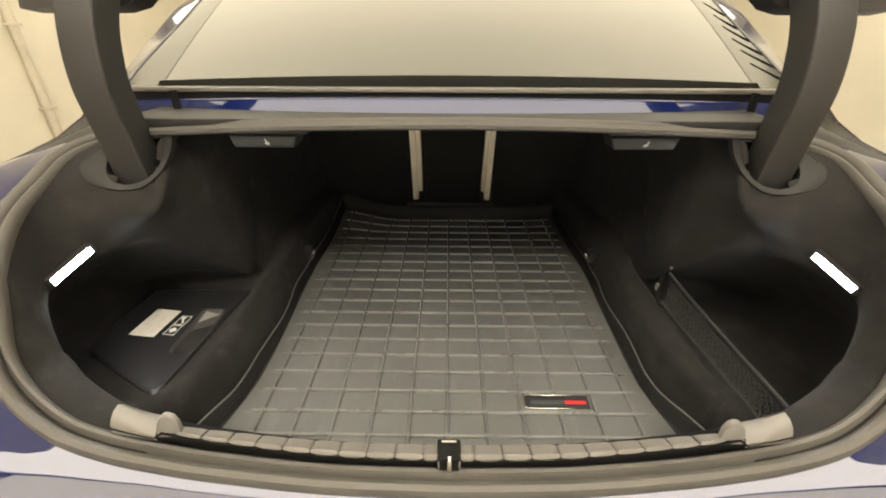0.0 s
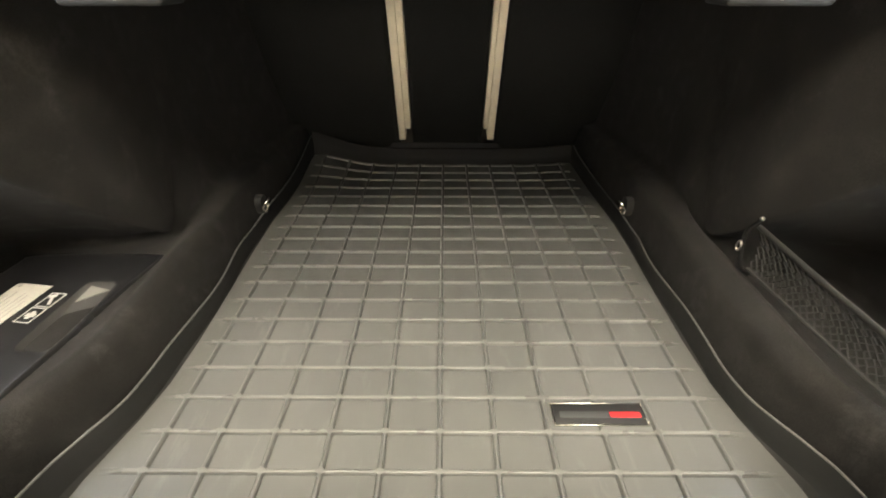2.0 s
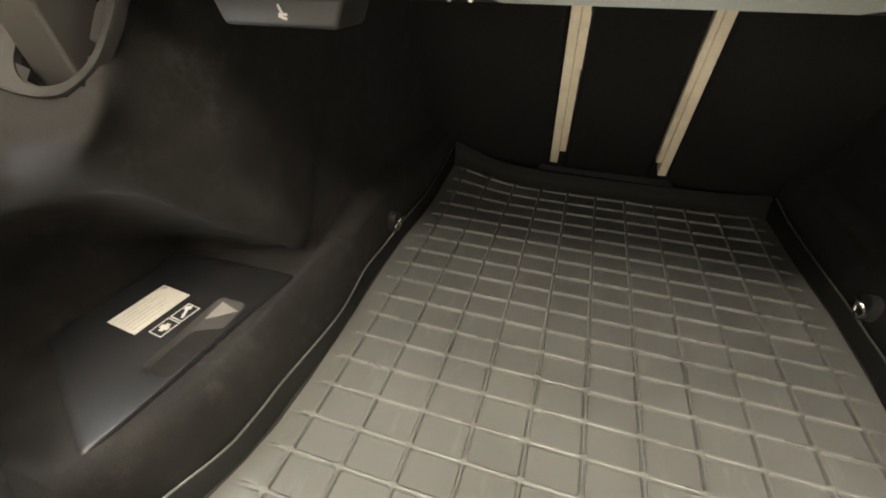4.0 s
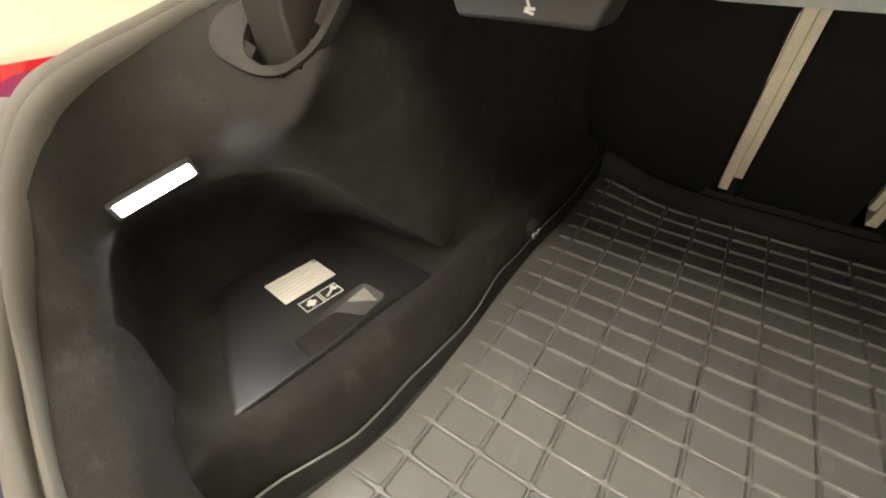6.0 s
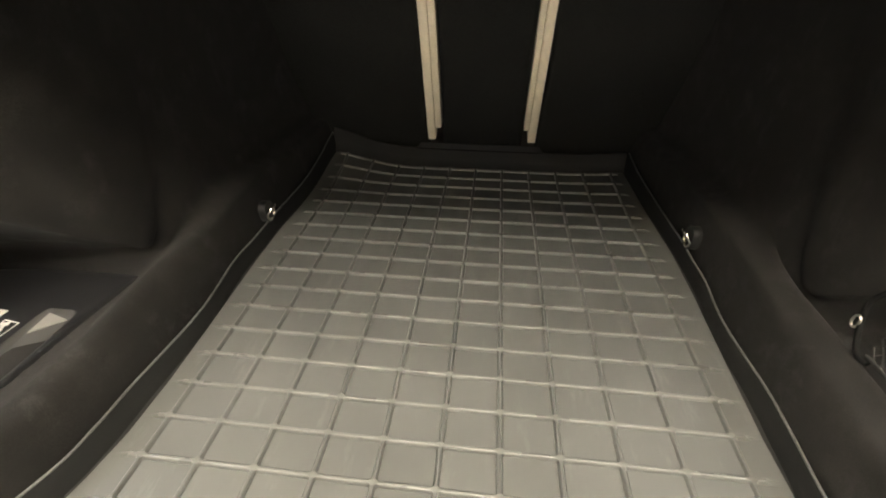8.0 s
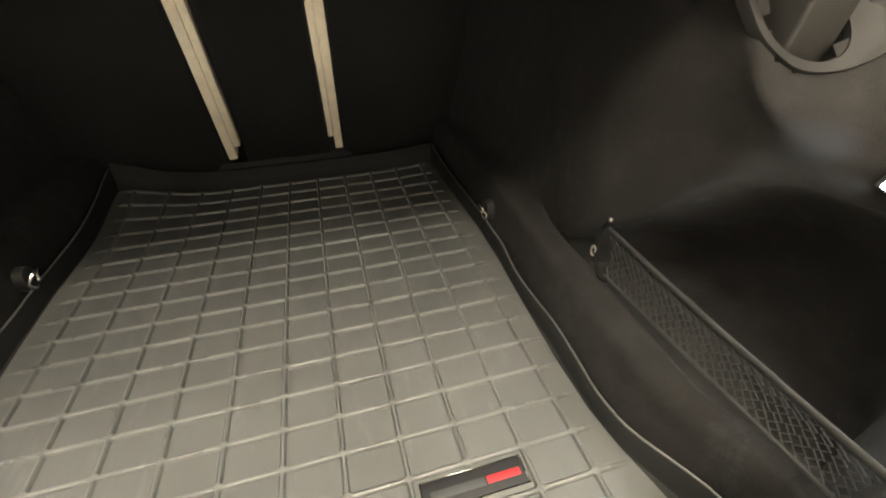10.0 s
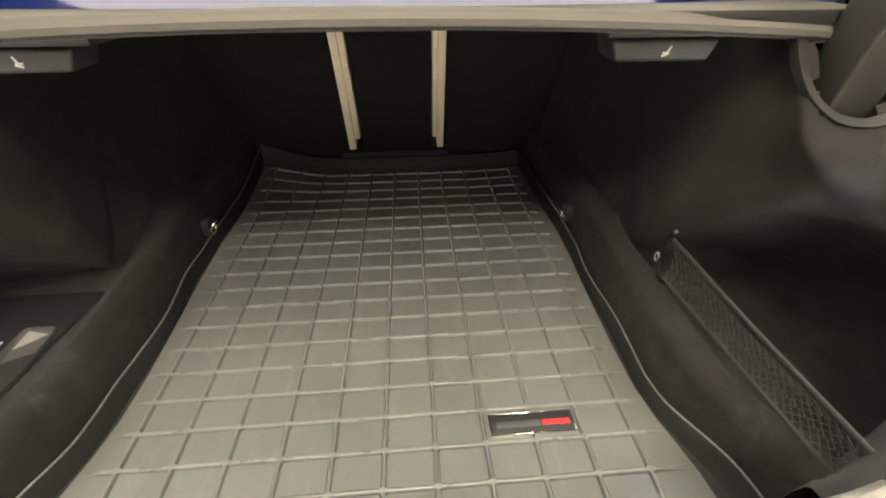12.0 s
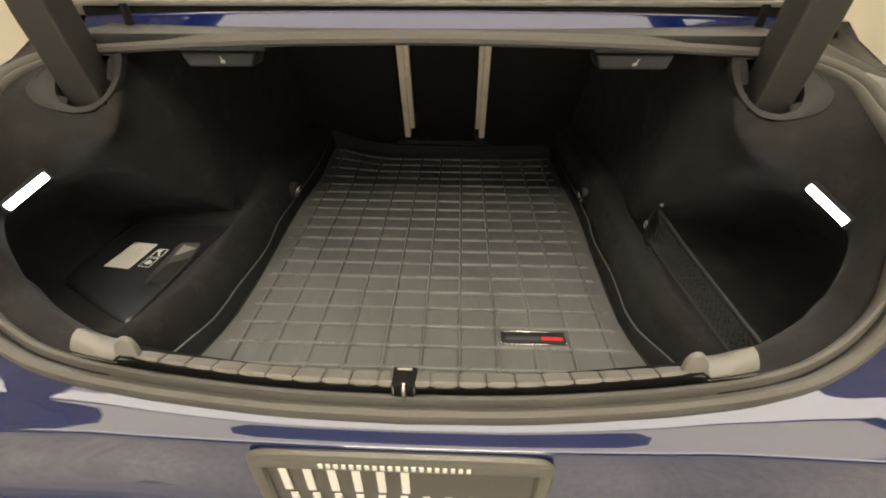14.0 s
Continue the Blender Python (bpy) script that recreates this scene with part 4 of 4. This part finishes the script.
for lo, hi in (((BADGE[0] - 0.0018, BADGE[2] - 0.0018, 0), (BADGE[1] + 0.0018, BADGE[2], 0.0036)), ((BADGE[0] - 0.0018, BADGE[3], 0), (BADGE[1] + 0.0018, BADGE[3] + 0.0012, 0.0030)),
               ((BADGE[0] - 0.0018, BADGE[2], 0), (BADGE[0], BADGE[3], 0.0033)), ((BADGE[1], BADGE[2], 0), (BADGE[1] + 0.0012, BADGE[3], 0.0030))):
    box(bm, lo, hi, 0.0005, 1)
part("silver_edge", bm, M_CHROME, badge, "thin silver badge edge")
block("red_bar", (0.1985, 0.4015, 0.0028), (0.2340, 0.4090, 0.0036), M_RED, badge, "red bar on the badge", 0.0003)
block("grey_bar", (0.140, 0.4010, 0.0028), (0.1965, 0.4095, 0.0034), M_GREY, badge, "grey bar on the badge", 0.0003)

# cover of the side bin with a label, pictograms and a recessed grip
cover = thing("storage_cover", "satin black plastic cover over the side bin, with a paper label", "storage cover")
cover.matrix_basis = pose(-0.497, 0.468, 0.0955, 0, 2.0, 0)
outline = [(-0.060, -0.070), (-0.092, -0.040), (-0.084, 0.095), (-0.078, 0.118), (0.0, 0.128), (0.088, 0.133), (0.101, 0.128), (0.100, 0.112), (0.088, 0.02), (0.076, -0.120), (0.070, -0.133), (0.056, -0.134)]

GX, GY, GL, GW = 0.0600, 0.004, 0.059, 0.0205
edge = np.array(rounded(outline, 8))
N = 200
hole = []
for a in np.linspace(0, 2 * math.pi, N, endpoint=False):
    r = ((abs(math.cos(a)) / GW) ** 7 + (abs(math.sin(a)) / GL) ** 7) ** (-1 / 7)
    hole.append((GX + r * math.cos(a), GY + r * math.sin(a)))
ang = np.unwrap(np.arctan2(edge[:, 1] - GY, edge[:, 0] - GX))
order = np.argsort(np.mod(ang, 2 * math.pi))
ea, er = np.mod(ang, 2 * math.pi)[order], np.hypot(edge[:, 0] - GX, edge[:, 1] - GY)[order]
rim_pts = []
for x, y in hole:
    a = math.atan2(y - GY, x - GX) % (2 * math.pi)
    r = np.interp(a, ea, er, period=2 * math.pi)
    rim_pts.append((GX + r * math.cos(a), GY + r * math.sin(a)))


def toward(p, k):
    return (GX + (p[0] - GX) * k, GY + (p[1] - GY) * k)


def floor_z(y):
    return -0.0125 + 0.0135 * np.clip((y - GY + 0.050) / 0.100, 0, 1)


rows = [[(*q, -0.010) for q in rim_pts], [(*q, 0.001) for q in rim_pts], [(*toward(q, 0.985), 0.0026) for q in rim_pts], [(*toward(q, 0.955), 0.0041) for q in rim_pts], [(*toward(q, 0.93), 0.0043) for q in rim_pts],
        [((q[0] + h[0]) / 2, (q[1] + h[1]) / 2, 0.0042) for q, h in zip(rim_pts, hole)], [(*toward(h, 1.05), 0.0042) for h in hole], [(*h, 0.0036) for h in hole]]
cup = [rows[-1]] + [[(*toward(h, 0.93), 0.5 * floor_z(h[1]) + 0.0012) for h in hole], [(*toward(h, 0.84), 0.85 * floor_z(GY + (h[1] - GY) * 0.84)) for h in hole], [(*toward(h, 0.72), floor_z(GY + (h[1] - GY) * 0.72)) for h in hole], [(*toward(h, 0.45), floor_z(GY + (h[1] - GY) * 0.45)) for h in hole], [(*toward(h, 0.02), floor_z(GY)) for h in hole]]
part("panel", sheet(rows, closed=True), M_GLOSSBLACK, cover, "satin black cover panel with a recessed grip")
part("grip_recess", sheet(cup, closed=True), M_CUP, cover, "hollow of the grip, greyed for the sheen on its floor")
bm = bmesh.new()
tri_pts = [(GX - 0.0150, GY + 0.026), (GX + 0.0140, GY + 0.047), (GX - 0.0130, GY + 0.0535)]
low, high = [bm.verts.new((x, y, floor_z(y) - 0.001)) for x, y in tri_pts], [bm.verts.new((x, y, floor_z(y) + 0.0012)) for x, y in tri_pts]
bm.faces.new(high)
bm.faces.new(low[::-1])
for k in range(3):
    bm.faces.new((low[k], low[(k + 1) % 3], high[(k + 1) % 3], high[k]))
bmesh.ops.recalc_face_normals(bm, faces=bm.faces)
part("grip_end", bm, M_GRIP, cover, "end slope of the grip recess, pale as if lit", smooth=False)
LAB = pose(-0.0215, 0.017, 0.0046, 0, 0, -5)
label = block("paper_label", (-0.0225, -0.0365, 0), (0.0225, 0.0365, 0.0006), M_PAPER, cover, "white paper label with fine grey print", 0.0, LAB)
for k in range(6):
    block("print_bar", (-0.016 + 0.006 * k, -0.033, 0.0006), (-0.0148 + 0.006 * k, 0.014 + 0.009 * math.sin(2.3 * k), 0.0009), M_INK, label, bevel=0.0, m=LAB)
bm = bmesh.new()
bmesh.ops.create_cone(bm, cap_ends=True, segments=16, radius1=0.0035, radius2=0.0035, depth=0.0008, matrix=LAB @ pose(-0.017, 0.033, 0.0008))
part("print_dot", bm, M_INK, label)
ICO = pose(0.0205, 0.012, 0.0046, 0, 0, -6) @ Matrix.Scale(0.87, 4)
bm = bmesh.new()
for y0 in (-0.030, 0.001):
    for lo, hi in (((-0.011, y0, 0), (-0.0098, y0 + 0.029, 0.0006)), ((0.0098, y0, 0), (0.011, y0 + 0.029, 0.0006)), ((-0.0098, y0, 0), (0.0098, y0 + 0.0012, 0.0006)), ((-0.0098, y0 + 0.0278, 0), (0.0098, y0 + 0.029, 0.0006))):
        box(bm, lo, hi, 0, 1, ICO)
box(bm, (-0.0065, -0.0185, 0), (0.0065, -0.0125, 0.0006), 0, 1, ICO)
box(bm, (-0.003, -0.0225, 0), (0.003, -0.0086, 0.0006), 0, 1, ICO)
box(bm, (-0.0018, -0.010, 0), (0.0018, 0.010, 0.0006), 0, 1, ICO @ pose(0, 0.0155, 0, 0, 0, 28))
box(bm, (-0.0048, -0.003, 0), (0.0048, 0.003, 0.0006), 0, 1, ICO @ pose(-0.004, 0.0235, 0, 0, 0, 28))
part("pictograms", bm, M_WHITE, cover, "white outlined first aid and tool pictograms")

# cargo net across the other bin
net = thing("cargo_net", "black elastic cargo net stretched along the side bin", "cargo net")
A, B = Vector((0.416, 0.578, 0.155)), Vector((0.417, 0.266, 0.153))
A2, B2 = Vector((0.398, 0.546, 0.112)), Vector((0.409, 0.260, 0.114))
def net_point(u, v):
    """u along the net, v from its top cord down to the bottom one."""
    t = A.lerp(B, u)
    b = A2.lerp(B2, u)
    sag = 0.003 * math.sin(math.pi * u)
    return t.lerp(b, v) + Vector((0.006 * math.sin(math.pi * v), 0, -sag * (1 - 0.6 * v)))


part("top_cord", sweep([net_point(u, 0) for u in np.linspace(0, 1, 24)], ring(12, 0.0024, 0.0040)), M_NET, net, "hemmed elastic top cord")
part("bottom_cord", sweep([net_point(u, 1) for u in np.linspace(0, 1, 24)], ring(8, 0.0022, 0.0022)), M_NET, net)
bm_all = bmesh.new()
NU, NV = 27, 6
for i in range(NU):
    for d in (1, -1):
        pts = []
        for k in range(NV + 1):
            u = (i + 0.5 + d * (0.42 if k % 2 else -0.42)) / NU
            pts.append(net_point(min(max(u, 0), 1), k / NV) + Vector((0.0008 * d, 0, 0)))
        one = sweep(pts, ring(5, 0.0010), (1, 0.2, 0))
        me = bpy.data.meshes.new("strand_tmp")
        one.to_mesh(me)
        one.free()
        bm_all.from_mesh(me)
        bpy.data.meshes.remove(me)
tagged(part("net_mesh", bm_all, M_NET, net, "knotted black net mesh"), kind="stuff")
# far end: black bar round the net's hem, held by a pin and a ring; near end: wire hooks
part("end_bar", sweep(spline([A + Vector((0.003, 0.006, 0.006)), A + Vector((-0.004, 0.010, -0.010)), A.lerp(A2, 0.55) + Vector((-0.005, 0.014, 0)), A2 + Vector((-0.003, 0.008, -0.003)), A2 + Vector((0.0, -0.006, -0.006))], 5), ring(8, 0.0027)), M_MATTE, net, "black bar through the hem of the net")
bm = bmesh.new()
bmesh.ops.create_uvsphere(bm, u_segments=12, v_segments=8, radius=0.0030, matrix=Matrix.Translation(A + Vector((0.004, 0.006, 0.009))))
part("pin", bm, M_STEEL, net, "small steel pin of the net")
mid = A.lerp(A2, 0.62) + Vector((-0.004, 0.017, 0))
part("ring", sweep([mid + Vector((-0.003, 0.004 * math.cos(a), 0.007 * math.sin(a))) for a in np.linspace(0, 2 * math.pi, 19)], ring(6, 0.0012), (1, 0, 0), cap=False), M_STEEL, net, "small steel ring of the net")
for p, q in ((B, Vector((0.006, -0.012, 0.004))), (B2, Vector((0.0, -0.014, 0.002)))):
    part("hook", sweep(spline([p, p + q * 0.5, p + q, p + q * 1.2 + Vector((0, 0, -0.005)), p + q + Vector((0, 0, -0.009))], 4), ring(8, 0.0018)), M_STEEL, net, "small steel net hook")

# conduit on the side wall
frame_ = thing("wall_conduit", "beige painted conduit with clips on the cream wall", "conduit")
part("pipe", sweep([(X0 + 0.03, 3.08, GROUND), (X0 + 0.03, 3.08, 0.5), (X0 + 0.03, 3.08, ROOF)], ring(16, 0.03), (0, 1, 0)), M_PIPE, frame_)
for z in (0.0, 0.55, 1.3):
    block("clip", (X0, 3.035, z), (X0 + 0.065, 3.125, z + 0.02), M_PIPE, frame_, bevel=0.004)
